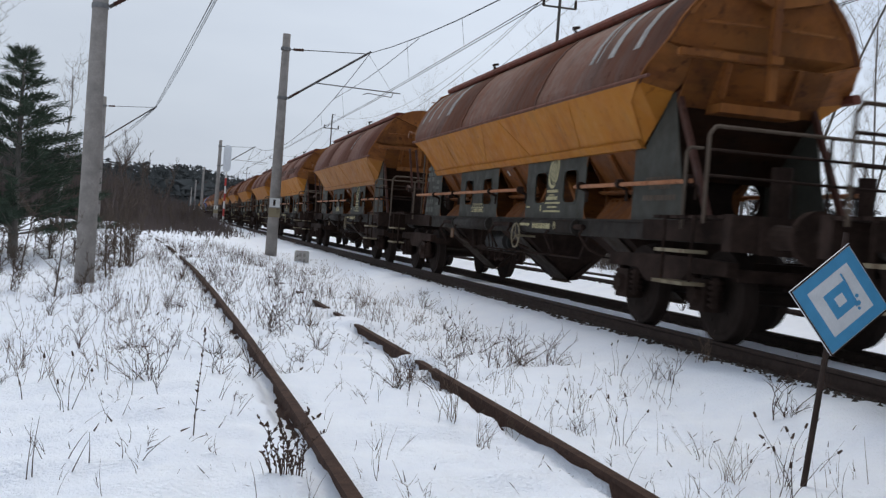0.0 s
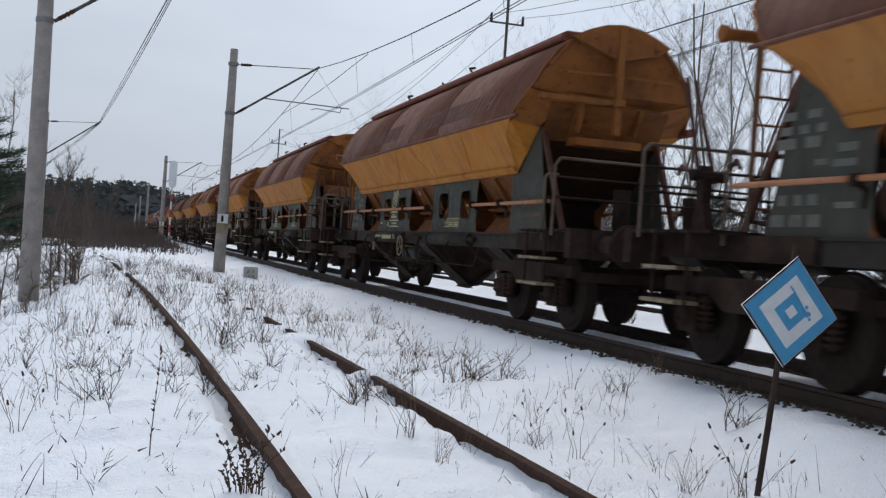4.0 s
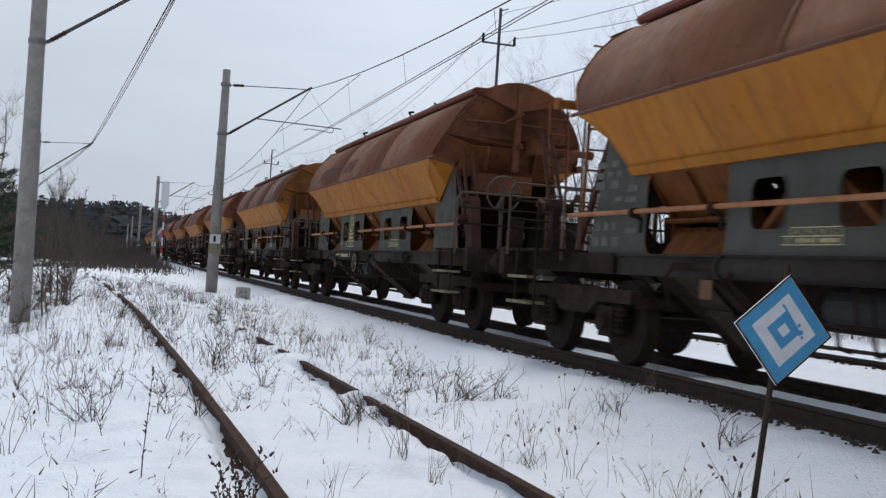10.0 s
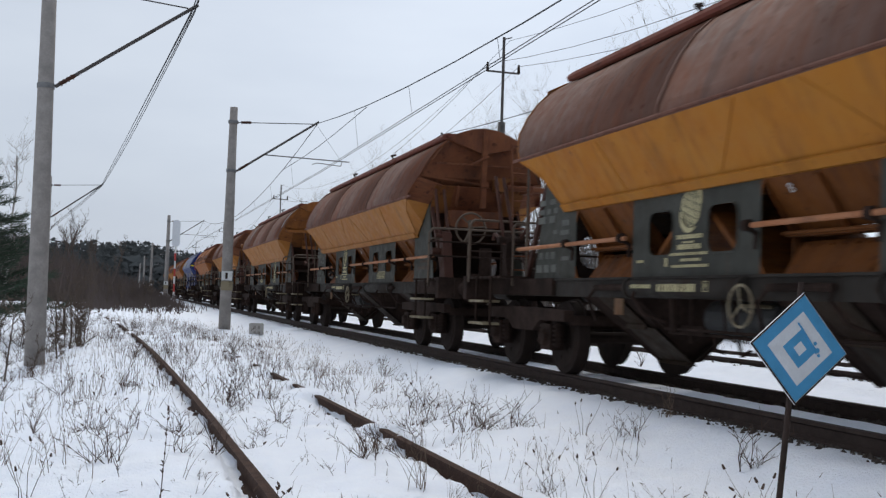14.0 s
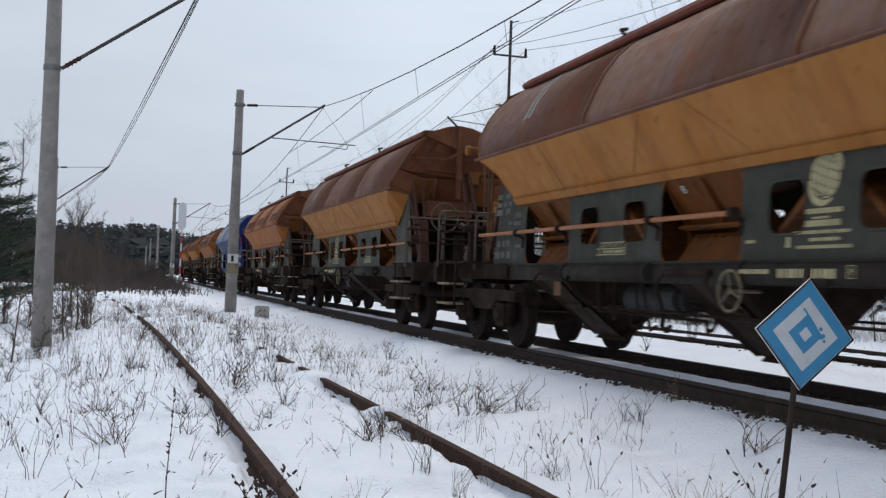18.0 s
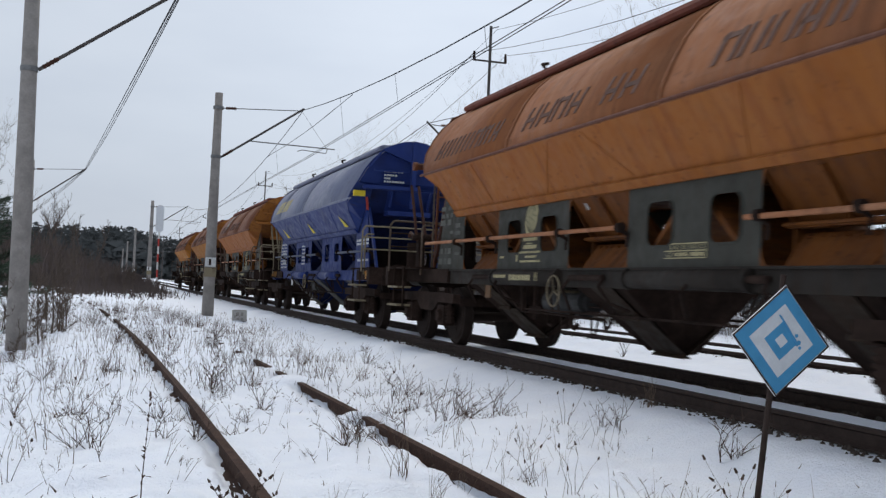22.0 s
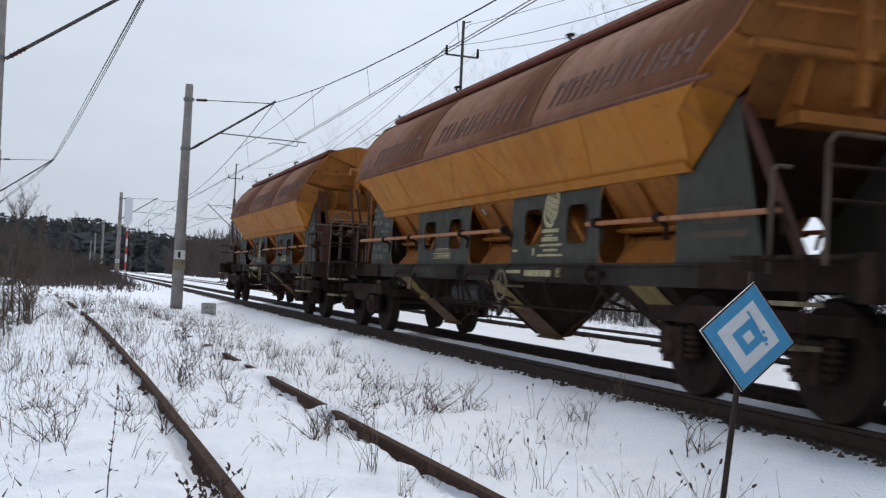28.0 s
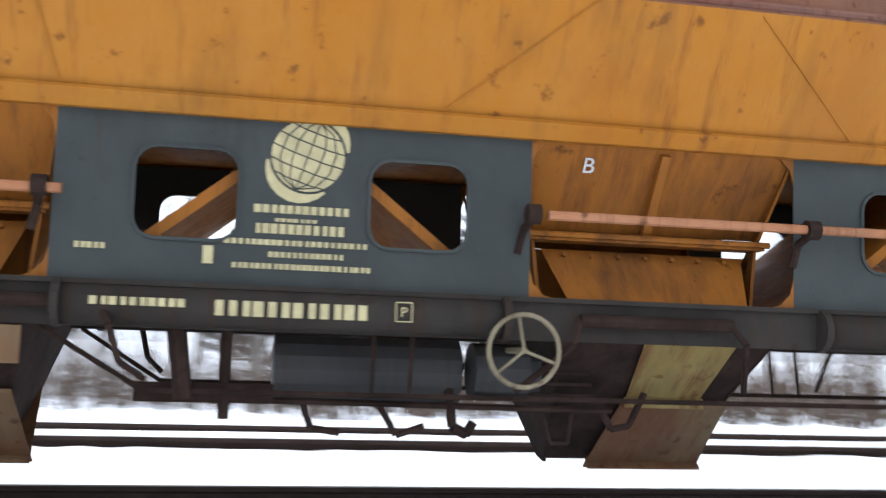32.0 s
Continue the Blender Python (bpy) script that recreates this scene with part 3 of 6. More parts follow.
        part("rod_bracket", bm, strut_paint, w)
    else:
        bm = box(bmesh.new(), min(-m * 1.1, 0), max(-m * 1.1, 0), min(e * 5.99, e * 6.1), max(e * 5.99, e * 6.1), 2.93, 3.02)
        bmesh.ops.bevel(bm, geom=bm.edges[:], offset=0.015, segments=2, affect="EDGES")
        part("cross_bar", bm, end, w)
        lo, hi = sorted((-e * 0.46, e * 0.5))
        part("end_beam", box(bmesh.new(), lo, hi, min(e * 5.62, e * 5.95), max(e * 5.62, e * 5.95), 2.4, 2.5), end, w)


def hopper(u, inner, w):
    """One funnel between the side panels: slopes, ledge and cross walls on each side of its core."""
    bm = bmesh.new()
    box(bm, -0.35, 0.35, u - 0.6, u + 0.6, 1.17, 1.5)
    core = part("hopper", bm, inner, w)
    for s in (-1, 1):
        bm = bmesh.new()
        prism(bm, [(s * 0.86, u - 0.74, 2.03), (s * 0.86, u + 0.74, 2.03), (s * 0.52, u + 0.74, 1.6), (s * 0.52, u - 0.74, 1.6)], (-s * 0.02, 0, 0))
        part("upper_slope", bm, inner, core)
        bm = bmesh.new()
        lo, hi = sorted((s * 0.5, s * 0.66))
        box(bm, lo, hi, u - 0.7, u + 0.7, 1.53, 1.575)
        tube(bm, (s * 0.67, u - 0.72, 1.56), (s * 0.67, u + 0.72, 1.56), 0.018, 6)
        part("ledge", bm, inner, core)
        bm = bmesh.new()
        prism(bm, [(s * 0.56, u - 0.6, 1.47), (s * 0.56, u + 0.6, 1.47), (s * 0.8, u + 0.52, 1.19), (s * 0.8, u - 0.52, 1.19)], (-s * 0.02, 0, 0.02))
        for k in range(7):
            tube(bm, (s * 0.575, u - 0.48 + k * 0.16, 1.45), (s * 0.6, u - 0.48 + k * 0.16, 1.46), 0.014, 6)
        part("lower_slope", bm, inner, core)
        bm = bmesh.new()
        prism(bm, [(s * 0.845, u - 0.025, 2.01), (s * 0.845, u + 0.025, 2.01), (s * 0.55, u + 0.025, 1.58), (s * 0.55, u - 0.025, 1.58)], (s * 0.035, 0, -0.02))
        part("hopper_rib", bm, inner, core)
        for e in (-1, 1):
            bm = bmesh.new()
            prism(bm, [(s * 0.86, u + e * 0.755, 2.03), (s * 0.35, u + e * 0.72, 1.5), (s * 0.35, u + e * 0.6, 1.18), (s * 0.62, u + e * 0.62, 1.18), (s * 0.6, u + e * 0.66, 1.55)], (0, e * 0.02, 0))
            part("cross_wall", bm, inner, core)


def saddle(u):
    """The gabled slope behind a side panel, seen through its windows."""
    bm = bmesh.new()
    prism(bm, [(-0.8, u - 1.05, 1.22), (-0.8, u, 2.05), (-0.8, u + 1.05, 1.22), (-0.8, u + 0.98, 1.2), (-0.8, u, 1.98), (-0.8, u - 0.98, 1.2)], (1.6, 0, 0))
    return bm


def outlet_hopper(u, material, w):
    """The sooty funnel below the frame: two slopes between two V-shaped end plates."""
    slopes = []
    for a, b in ((-0.86, 0.06), (0.86, 0.2)):
        bm = prism(bmesh.new(), [(a, u - 0.65, 1.0), (a, u + 0.57, 1.0), (b, u + 0.37, 0.27), (b, u - 0.45, 0.27)], (0.02 if a < 0 else -0.02, 0, 0.02))
        slopes.append(part("slope" if slopes else "outlet_hopper", bm, material, slopes[0] if slopes else w))
    for v, k in ((u - 0.66, 0.2), (u + 0.56, -0.2)):
        part("end_plate", prism(bmesh.new(), [(-0.86, v, 1.0), (0.86, v, 1.0), (0.2, v + k, 0.27), (0.06, v + k, 0.25)], (0, 0.018, 0)), material, slopes[0])


def chute(u, s):
    """The ochre upper plate on a slope of the funnel, with its folded lower lip."""
    bm = bmesh.new()
    n = (-s * 0.012, 0, -0.018)
    top, low = (s * 0.875, 0.985), (s * 0.46, 0.655)
    prism(bm, [(top[0], u - 0.5, top[1]), (top[0], u + 0.03, top[1]), (low[0], u - 0.02, low[1]), (low[0], u - 0.46, low[1])], n)
    prism(bm, [(low[0] + s * 0.03, u - 0.48, low[1] + 0.02), (low[0] + s * 0.03, u, low[1] + 0.02), (low[0] + s * 0.035, u, low[1] - 0.03), (low[0] + s * 0.035, u - 0.48, low[1] - 0.03)], (s * 0.015, 0, -0.01))
    return bm


def chute_lip(u, s):
    """The rusty lower plate."""
    bm = bmesh.new()
    a, b = (s * 0.47, 0.64), (-s * 0.03, 0.24)
    prism(bm, [(a[0], u - 0.56, a[1]), (a[0], u + 0.09, a[1]), (b[0], u + 0.13, b[1]), (b[0], u - 0.6, b[1])], (-s * 0.014, 0, -0.02))
    return bm


def side_frame(s):
    """One side of a bogie with its two axle boxes."""
    bm = bmesh.new()
    lo, hi = sorted((s * 0.93, s * 1.05))
    prism(bm, [(lo, -1.38, 0.66), (lo, -0.6, 0.66), (lo, -0.35, 0.52), (lo, 0.35, 0.52), (lo, 0.6, 0.66), (lo, 1.38, 0.66), (lo, 1.38, 0.8), (lo, 0.45, 0.82), (lo, -0.45, 0.82), (lo, -1.38, 0.8)], (hi - lo, 0, 0))
    return bm


def axle_box(s, y):
    bm = bmesh.new()
    box(bm, min(s * 0.89, s * 1.09), max(s * 0.89, s * 1.09), y - 0.15, y + 0.15, 0.3, 0.62)
    tube(bm, (s * 1.08, y, 0.46), (s * 1.15, y, 0.46), 0.12, 10, 0.1)
    for a in (45, 135, 225, 315):
        c = (s * 1.12, y + 0.085 * math.cos(radians(a)), 0.46 + 0.085 * math.sin(radians(a)))
        tube(bm, c, (s * 1.165, c[1], c[2]), 0.016, 6)
    return bm


def spring():
    bm = bmesh.new()
    for k in range(5):
        tube(bm, (0, 0, 0.36 + k * 0.055), (0, 0, 0.39 + k * 0.055), 0.075, 10)
    tube(bm, (0, 0, 0.34), (0, 0, 0.64), 0.05, 8)
    return bm


def wheelset():
    bm = bmesh.new()
    tube(bm, (-1.02, 0, 0), (1.02, 0, 0), 0.075, 10)
    for s in (-1, 1):
        for x0, x1, r0, r1 in ((0.69, 0.715, 0.485, 0.485), (0.715, 0.83, 0.46, 0.45)):
            tube(bm, (s * x0, 0, 0), (s * x1, 0, 0), r0, 36, r1)
        tube(bm, (s * 0.828, 0, 0), (s * 0.845, 0, 0), 0.4, 36, 0.37)
        tube(bm, (s * 0.84, 0, 0), (s * 0.9, 0, 0), 0.13, 16, 0.11)
        for k in range(5):
            a = k * 1.2566
            tube(bm, (s * 0.84, 0.26 * math.cos(a), 0.26 * math.sin(a)), (s * 0.853, 0.26 * math.cos(a), 0.26 * math.sin(a)), 0.03, 8)
    return bm


def buffer_mesh(s, e):
    bm = bmesh.new()
    y = e * (PITCH / 2 - 0.62)
    x = s * 0.875
    box(bm, x - 0.17, x + 0.17, min(y, y + e * 0.03), max(y, y + e * 0.03), 0.89, 1.23)
    tube(bm, (x, y, 1.06), (x, y + e * 0.36, 1.06), 0.12, 14, 0.1)
    tube(bm, (x, y + e * 0.3, 1.06), (x, y + e * 0.575, 1.06), 0.075, 12)
    tube(bm, (x, y + e * 0.575, 1.06), (x, y + e * 0.61, 1.06), 0.24, 20, 0.22)
    return bm


def coupling(e):
    bm = bmesh.new()
    y = e * (PITCH / 2 - 0.6)
    box(bm, -0.05, 0.05, min(y, y + e * 0.3), max(y, y + e * 0.3), 0.98, 1.1)
    path(bm, [(0, y + e * 0.25, 1.0), (0, y + e * 0.4, 0.72), (0, y + e * 0.5, 0.55)], 0.035)
    return bm


def brake_hose(e):
    bm = bmesh.new()
    y = e * (PITCH / 2 - 0.6)
    path(bm, [(0.35, y, 0.95), (0.35, y + e * 0.2, 0.7), (0.33, y + e * 0.38, 0.52), (0.3, y + e * 0.5, 0.6)], 0.025)
    return bm


def letter(body, size, m, material, parent, name="letter"):
    cu = bpy.data.curves.new(name, "FONT")
    cu.body, cu.size, cu.align_x, cu.align_y, cu.extrude = body, size, "CENTER", "CENTER", 0.002
    ob = new(name, cu)
    dg = bpy.context.evaluated_depsgraph_get()
    me = bpy.data.meshes.new_from_object(ob.evaluated_get(dg))
    bpy.data.objects.remove(ob)
    me.materials.append(material)
    ob = new(name, me)
    ob.parent, ob.matrix_basis = parent, m
    return ob


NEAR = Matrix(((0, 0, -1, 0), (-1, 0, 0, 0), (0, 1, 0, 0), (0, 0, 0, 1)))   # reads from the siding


def bars(rows, x, parent, material, name="marking", s=1):
    """Plain bars in the place of writing: rows of (from, to, height, thickness, pieces)."""
    rnd = random.Random(len(rows) + int(rows[0][0] * 50))
    bm = bmesh.new()
    for u0, u1, z, h, n in rows:
        w = (u1 - u0) / n
        for k in range(n):
            a = u0 + w * k
            box(bm, x - 0.003, x, a + w * 0.08, a + w * (0.6 + 0.34 * rnd.random()), z - h / 2, z + h / 2)
    return tagged(part(name, bm, material, parent), kind="stuff")


def build_wagon(paint, roofs, panel, end, marks=True, blue=False):
    """A bogie hopper wagon. Its y points to its rear, its z = 0 is the rail top."""
    w = empty("hopper_wagon")
    sill, grime = (paint, GRIME) if blue else (SILL, GRIME)
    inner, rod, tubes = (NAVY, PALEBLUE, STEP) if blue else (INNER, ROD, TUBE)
    shade, funnel = (NAVY, NAVY) if blue else (SLOPE_SHADE, FUNNEL)
    cuts = (-END_U, -2.1, 1.9, END_U) if not blue else (-END_U, 0.1, 3.9, END_U)
    for a, b in zip(cuts, cuts[1:]):
        smooth(part("roof_flap", roof_section(a, b, 0), roofs, w))
    for y in cuts[1:-1]:
        part("roof_rib", roof_section(y - 0.022, y + 0.022, 0, 0.011), roofs, w)
    bm = bmesh.new()
    tube(bm, (-0.62, -END_U + 0.15, 3.87), (-0.62, END_U - 0.25, 3.87), 0.055, 8)
    box(bm, -0.6, -0.3, -END_U + 0.15, END_U - 0.25, 3.86, 3.95)
    part("roof_rail", bm, roofs if blue else RIDGE, w)
    for s in (-1, 1):
        part("hatch_rim", tube(bmesh.new(), (s * 1.295, -END_U + 0.02, 2.735), (s * 1.295, END_U - 0.02, 2.735), 0.022 if s < 0 else 0.06, 8), roofs if s < 0 else RIDGE if not blue else roofs, w)
    for y in (-1.8, 2.2):
        part("roof_catch", path(bmesh.new(), [(-0.62, y, 3.9), (-0.66, y + 0.1, 4.0), (-0.55, y + 0.14, 4.03)], 0.022), grime, w)
    for s in (-1, 1):
        part("tub_side", tub_side(s), paint, w)
    # weld seams on the near side
    for u, v in ((-3.4, -3.1), (-0.35, -1.05), (0.55, 1.25), (3.3, 3.15)):
        part("weld_seam", tube(bmesh.new(), (-0.962, v, 2.14), (-1.295, u, 2.68), 0.004, 4), paint, w)
    for e in (-1, 1):
        build_end(e, w, paint, end, funnel, shade, BROWN if not blue else paint, e < 0 and not blue)
    # side panels with their windows, and the end panels
    for s in (-1, 1):
        for c in (-1, 1):
            bm = bmesh.new()
            u0, u1 = sorted((c * 0.76, c * 3.16))
            wins = [rounded(c * 1.4 - 0.30, c * 1.4 + 0.22, 1.41, 1.87, 0.11), rounded(c * 2.575 - 0.30, c * 2.575 + 0.21, 1.41, 1.87, 0.11)]
            pierced(bm, [(u0, 1.19), (u1, 1.19), (u1, 2.045), (u0, 2.045)], wins, s * PW, -s * 0.012)
            part("side_panel", bm, panel, w)
            for win in wins:
                bm = bmesh.new()
                for (a, b), (p, q) in zip(win, win[1:] + win[:1]):
                    tube(bm, (s * (PW + 0.004), a, b), (s * (PW + 0.004), p, q), 0.012, 4)
                part("window_trim", bm, panel, w)
            bm = bmesh.new()
            prism(bm, [(s * PW, c * 4.68, 1.19), (s * PW, c * 6.02, 1.19), (s * 0.868, c * 5.6, 2.62), (s * 0.868, c * 5.53, 2.6), (s * 0.868, c * 5.2, 2.28), (s * PW, c * 4.93, 2.045), (s * PW, c * 4.68, 2.045)], (-s * 0.014, 0, 0))
            part("end_panel", bm, panel, w)
    for u in (-3.92, 0, 3.92):
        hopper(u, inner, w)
        for s in (-1, 1):
            # rounded corner plates of the opening
            for c in (-1, 1):
                for z, d in ((2.045, -1), (1.19, 1)):
                    bm = bmesh.new()
                    arc = [(s * PW, u + c * (0.76 - 0.16 * (1 - math.sin(radians(a)))), z + d * 0.16 * (1 - math.cos(radians(a)))) for a in (0, 30, 60, 90)]
                    prism(bm, [(s * PW, u + c * 0.76, z)] + arc, (-s * 0.012, 0, 0))
                    part("corner_plate", bm, inner, w)
            part("chute", chute(u + 0.08, s), CHUTE if not blue else GREYPLATE, w)
            part("chute_apron", chute_lip(u, s), APRON if not blue else GREYPLATE, w)
        outlet_hopper(u, grime if not blue else NAVY, w)
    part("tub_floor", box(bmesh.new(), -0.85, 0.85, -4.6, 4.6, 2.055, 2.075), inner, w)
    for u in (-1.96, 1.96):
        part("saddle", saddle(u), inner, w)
    # frame
    for s in (-1, 1):
        bm = bmesh.new()
        lo, hi = sorted((s * (PW - 0.10), s * (PW + 0.03)))
        box(bm, lo, hi, -7.4, 7.4, 0.97, 1.19)
        box(bm, min(s * (PW - 0.06), s * (PW + 0.06)), max(s * (PW - 0.06), s * (PW + 0.06)), -6.4, 6.4, 1.17, 1.195)
        part("sole_bar", bm, sill, w)
        for c in (-1, 1):
            a, b = sorted((c * 0.9, c * 3.1))
            torque = smooth(part("torque_tube", tube(bmesh.new(), (s * 0.9, a, 1.075), (s * 0.9, b, 1.075), 0.098, 16), sill, w))
            for u in (a, b):
                part("flange", tube(bmesh.new(), (s * 0.9, u - 0.02, 1.075), (s * 0.9, u + 0.02, 1.075), 0.118, 16), sill, torque)
        for a, b in ((-6.35, 0.7), (3.1, 6.35)):
            part("control_rod", tube(bmesh.new(), (s * 0.99, a, 1.62 - 0.0027 * a), (s * 0.99, b, 1.62 - 0.0027 * b), 0.026, 8), rod, w)
        for u in (-6.3, -4.55, -3.3, -0.8, 0.78, 3.2, 4.72):
            bm = bmesh.new()
            tube(bm, (s * 0.99, u - 0.035, 1.62), (s * 0.99, u + 0.035, 1.62), 0.055, 10)
            path(bm, [(s * 0.99, u, 1.6), (s * 0.88, u + 0.02, 1.55), (s * 0.87, u + 0.05, 1.42)], 0.022)
            part("rod_clamp", bm, grime, w)
        for a, b in ((-3.4, -2.2), (-0.35, 0.5), (2.9, 3.9)):
            gear = part("flap_gear", tube(bmesh.new(), (s * 0.95, a, 1.08), (s * 0.95, b, 1.08), 0.036, 10), grime, w)
            part("arm", path(bmesh.new(), [(s * 0.95, a, 1.08), (s * 1.02, a - 0.05, 0.98), (s * 0.9, a - 0.1, 0.8), (s * 0.7, a - 0.2, 0.72)], 0.018), grime, gear)
            part("arm", path(bmesh.new(), [(s * 0.95, b, 1.08), (s * 1.02, b + 0.06, 0.95), (s * 0.8, b + 0.3, 0.7)], 0.018), grime, gear)
        bm = bmesh.new()
        path(bm, [(s * 0.8, -3.2, 0.97), (s * 0.7, -2.7, 0.66), (s * 0.7, 2.7, 0.66), (s * 0.8, 3.2, 0.97)], 0.015, 5)
        for u in (-1.7, -1.5, 1.35, 1.55):
            tube(bm, (s * 0.7, u, 0.66), (s * 0.75, u, 0.98), 0.012, 5)
        part("truss_rod", bm, grime, w)
    bm = bmesh.new()
    tube(bm, (-0.45, 1.05, 0.78), (-0.45, 2.05, 0.78), 0.19, 16)
    part("air_tank", smoothless(bm), TANK, w)
    part("brake_cylinder", tube(bmesh.new(), (-0.6, 0.7, 0.8), (-0.6, 1.0, 0.8), 0.15, 14), TANK, w)
    part("air_tank", tube(bmesh.new(), (-0.55, 0.62, 0.79), (-0.55, 0.95, 0.79), 0.13, 14), TANK, w)
    for k in range(4):
        part("brake_pipe", tube(bmesh.new(), (-0.62, 0.3 + 0.02 * k, 0.68 + 0.06 * k), (-0.62, 0.7, 0.68 + 0.06 * k), 0.012, 4), grime, w)
    for pts, r in (([(-0.6, 1.5, 0.62), (-0.62, 1.4, 0.45), (-0.62, 1.25, 0.5)], 0.02), ([(-0.6, 1.9, 0.62), (-0.62, 1.85, 0.48), (-0.62, 1.7, 0.46)], 0.02),
                   ([(-0.6, 0.6, 0.62), (-0.62, 0.55, 0.42), (-0.62, 0.45, 0.42), (-0.6, 0.42, 0.6)], 0.012), ([(-0.6, 1.12, 0.7), (-0.64, 1.1, 0.5), (-0.62, 1.02, 0.46), (-0.6, 0.98, 0.52)], 0.03),
                   ([(-0.6, 0.25, 0.6), (-0.62, 0.2, 0.5), (-0.62, 0.1, 0.52), (-0.6, 0.0, 0.7)], 0.02), ([(-0.62, 2.3, 0.98), (-0.62, 2.3, 0.52)], 0.03), ([(-0.7, 2.55, 0.98), (-0.7, 2.5, 0.62)], 0.05)):
        part("brake_pipe", path(bmesh.new(), pts, r), grime, w)
    part("brake_rod", tube(bmesh.new(), (-0.62, 0.2, 0.6), (-0.62, 2.1, 0.62), 0.018, 6), grime, w)
    part("brake_rod", box(bmesh.new(), -0.64, -0.6, 2.05, 2.75, 0.6, 0.7), grime, w)
    bm = bmesh.new()
    c = (-1.02, 0.82, 0.915)
    ring(bm, c, 0, 0.185, 0.013)
    for a in (80, 200, 320):
        tube(bm, c, (c[0], c[1] + 0.185 * math.cos(radians(a)), c[2] + 0.185 * math.sin(radians(a))), 0.009, 5)
    tube(bm, c, (-0.7, 0.82, 0.915), 0.018, 6)
    part("hand_wheel", bm, STEP, w, "cream painted hand wheel")
    bm = bmesh.new()
    box(bm, -0.93, -0.915, 3.25, 3.45, 0.78, 0.96)
    part("label_plate", bm, APRON if not blue else WHITE, w)
    # platforms, railings, ends
    for e in (-1, 1):
        bm = bmesh.new()
        y0, y1 = sorted((e * 7.35, e * 7.78))
        box(bm, -1.3, 1.3, min(e * 7.62, e * 7.78), max(e * 7.62, e * 7.78), 0.9, 1.24)
        part("headstock", bm, grime, w)
        for x in (-0.95, 0.8):
            part("frame_beam", box(bmesh.new(), x, x + 0.15, min(e * 5.2, e * 7.62), max(e * 5.2, e * 7.62), 0.98, 1.2), grime, w)
        for k in range(8):
            y = e * (6.25 + k * 0.19)
            part("platform_plank", box(bmesh.new(), -1.3, 1.3, y - 0.07, y + 0.07, 1.2, 1.23), grime, w)
        part("end_skirt", end_skirt(e), SKIRT_SHADE, w)
        bm = bmesh.new()
        y = e * 7.36
        path(bm, [(-1.36, y, 1.15), (-1.36, y, 1.98), (-1.3, y, 2.06), (1.3, y, 2.06), (1.36, y, 1.98), (1.36, y, 1.15)], 0.018, 8)
        part("railing", bm, tubes, w)
        part("railing_post", tube(bmesh.new(), (e * 0.07, y, 1.2), (e * 0.07, y, 2.06), 0.02, 6), grime, w)
        for z in (1.6, 1.84):
            part("railing_bar", tube(bmesh.new(), (-1.36, y, z), (1.36, y, z), 0.015, 6), grime if not blue else tubes, w)
        for s in (-1, 1):
            bm = bmesh.new()
            path(bm, [(s * 1.06, e * 6.35, 1.1), (s * 1.06, e * 6.35, 1.9), (s * 1.02, e * 6.35, 1.95), (s * 0.88, e * 6.35, 1.95)], 0.018, 6)
            part("grab_rail", bm, tubes, w)
            for y in (6.5, 7.1):
                part("step_hanger", tube(bmesh.new(), (s * 1.32, e * y, 0.55), (s * 1.32, e * y, 1.22), 0.018, 6), grime, w)
            for z in (0.55, 0.86):
                bm = bmesh.new()
                box(bm, min(s * 1.18, s * 1.42), max(s * 1.18, s * 1.42), min(e * 6.5, e * 7.14), max(e * 6.5, e * 7.14), z, z + 0.035)
                part("step", bm, STEP, w)
        for s in (-1, 1):
            part("buffer", buffer_mesh(s, e), grime, w)
        part("coupling", coupling(e), grime, w)
        part("brake_hose", brake_hose(e), grime, w)
        part("valve_stand", tube(bmesh.new(), (-0.1, e * 6.6, 1.24), (-0.1, e * 6.6, 1.8), 0.11, 10), grime, w)
        part("valve_stand", tube(bmesh.new(), (0.7, e * 6.9, 1.24), (0.7, e * 6.9, 1.75), 0.07, 8, 0.1), grime, w)
        for s in (-0.3, 0.25):
            part("end_tank", tube(bmesh.new(), (s * 2.6, e * 7.0, 1.05), (s * 2.6, e * 7.6, 1.05), 0.15, 14, 0.14), sill, w)
    # ladder and brake wheel at the front
    paint_of = end if not blue else tubes
    ladder = part("ladder", path(bmesh.new(), [(0.5, -6.35, 1.22), (0.48, -6.32, 2.9), (0.46, -6.28, 3.72)], 0.022, 6), paint_of, w)
    part("stile", path(bmesh.new(), [(0.82, -6.35, 1.22), (0.81, -6.32, 2.9), (0.79, -6.28, 3.6)], 0.022, 6), paint_of, ladder)
    for k in range(10):
        part("rung", tube(bmesh.new(), (0.48, -6.33, 1.45 + k * 0.25), (0.815, -6.33, 1.45 + k * 0.25), 0.014, 5), paint_of, ladder)
    if not blue:
        bm = bmesh.new()
        c = (-0.55, -7.1, 2.1)
        ring(bm, c, 1, 0.265, 0.018)
        tube(bm, (c[0] - 0.1, c[1], c[2] - 0.24), (c[0] + 0.03, c[1], c[2] + 0.02), 0.03, 6)
        tube(bm, (c[0] + 0.03, c[1], c[2] + 0.02), (c[0] + 0.25, c[1], c[2] + 0.04), 0.014, 6)
        tube(bm, (c[0] + 0.03, c[1], c[2] + 0.02), (c[0] - 0.16, c[1], c[2] + 0.2), 0.014, 6)
        tube(bm, (c[0], c[1] + 0.05, 1.2), (c[0], c[1] + 0.05, 2.25), 0.035, 8)
        part("brake_wheel", bm, tubes, w)
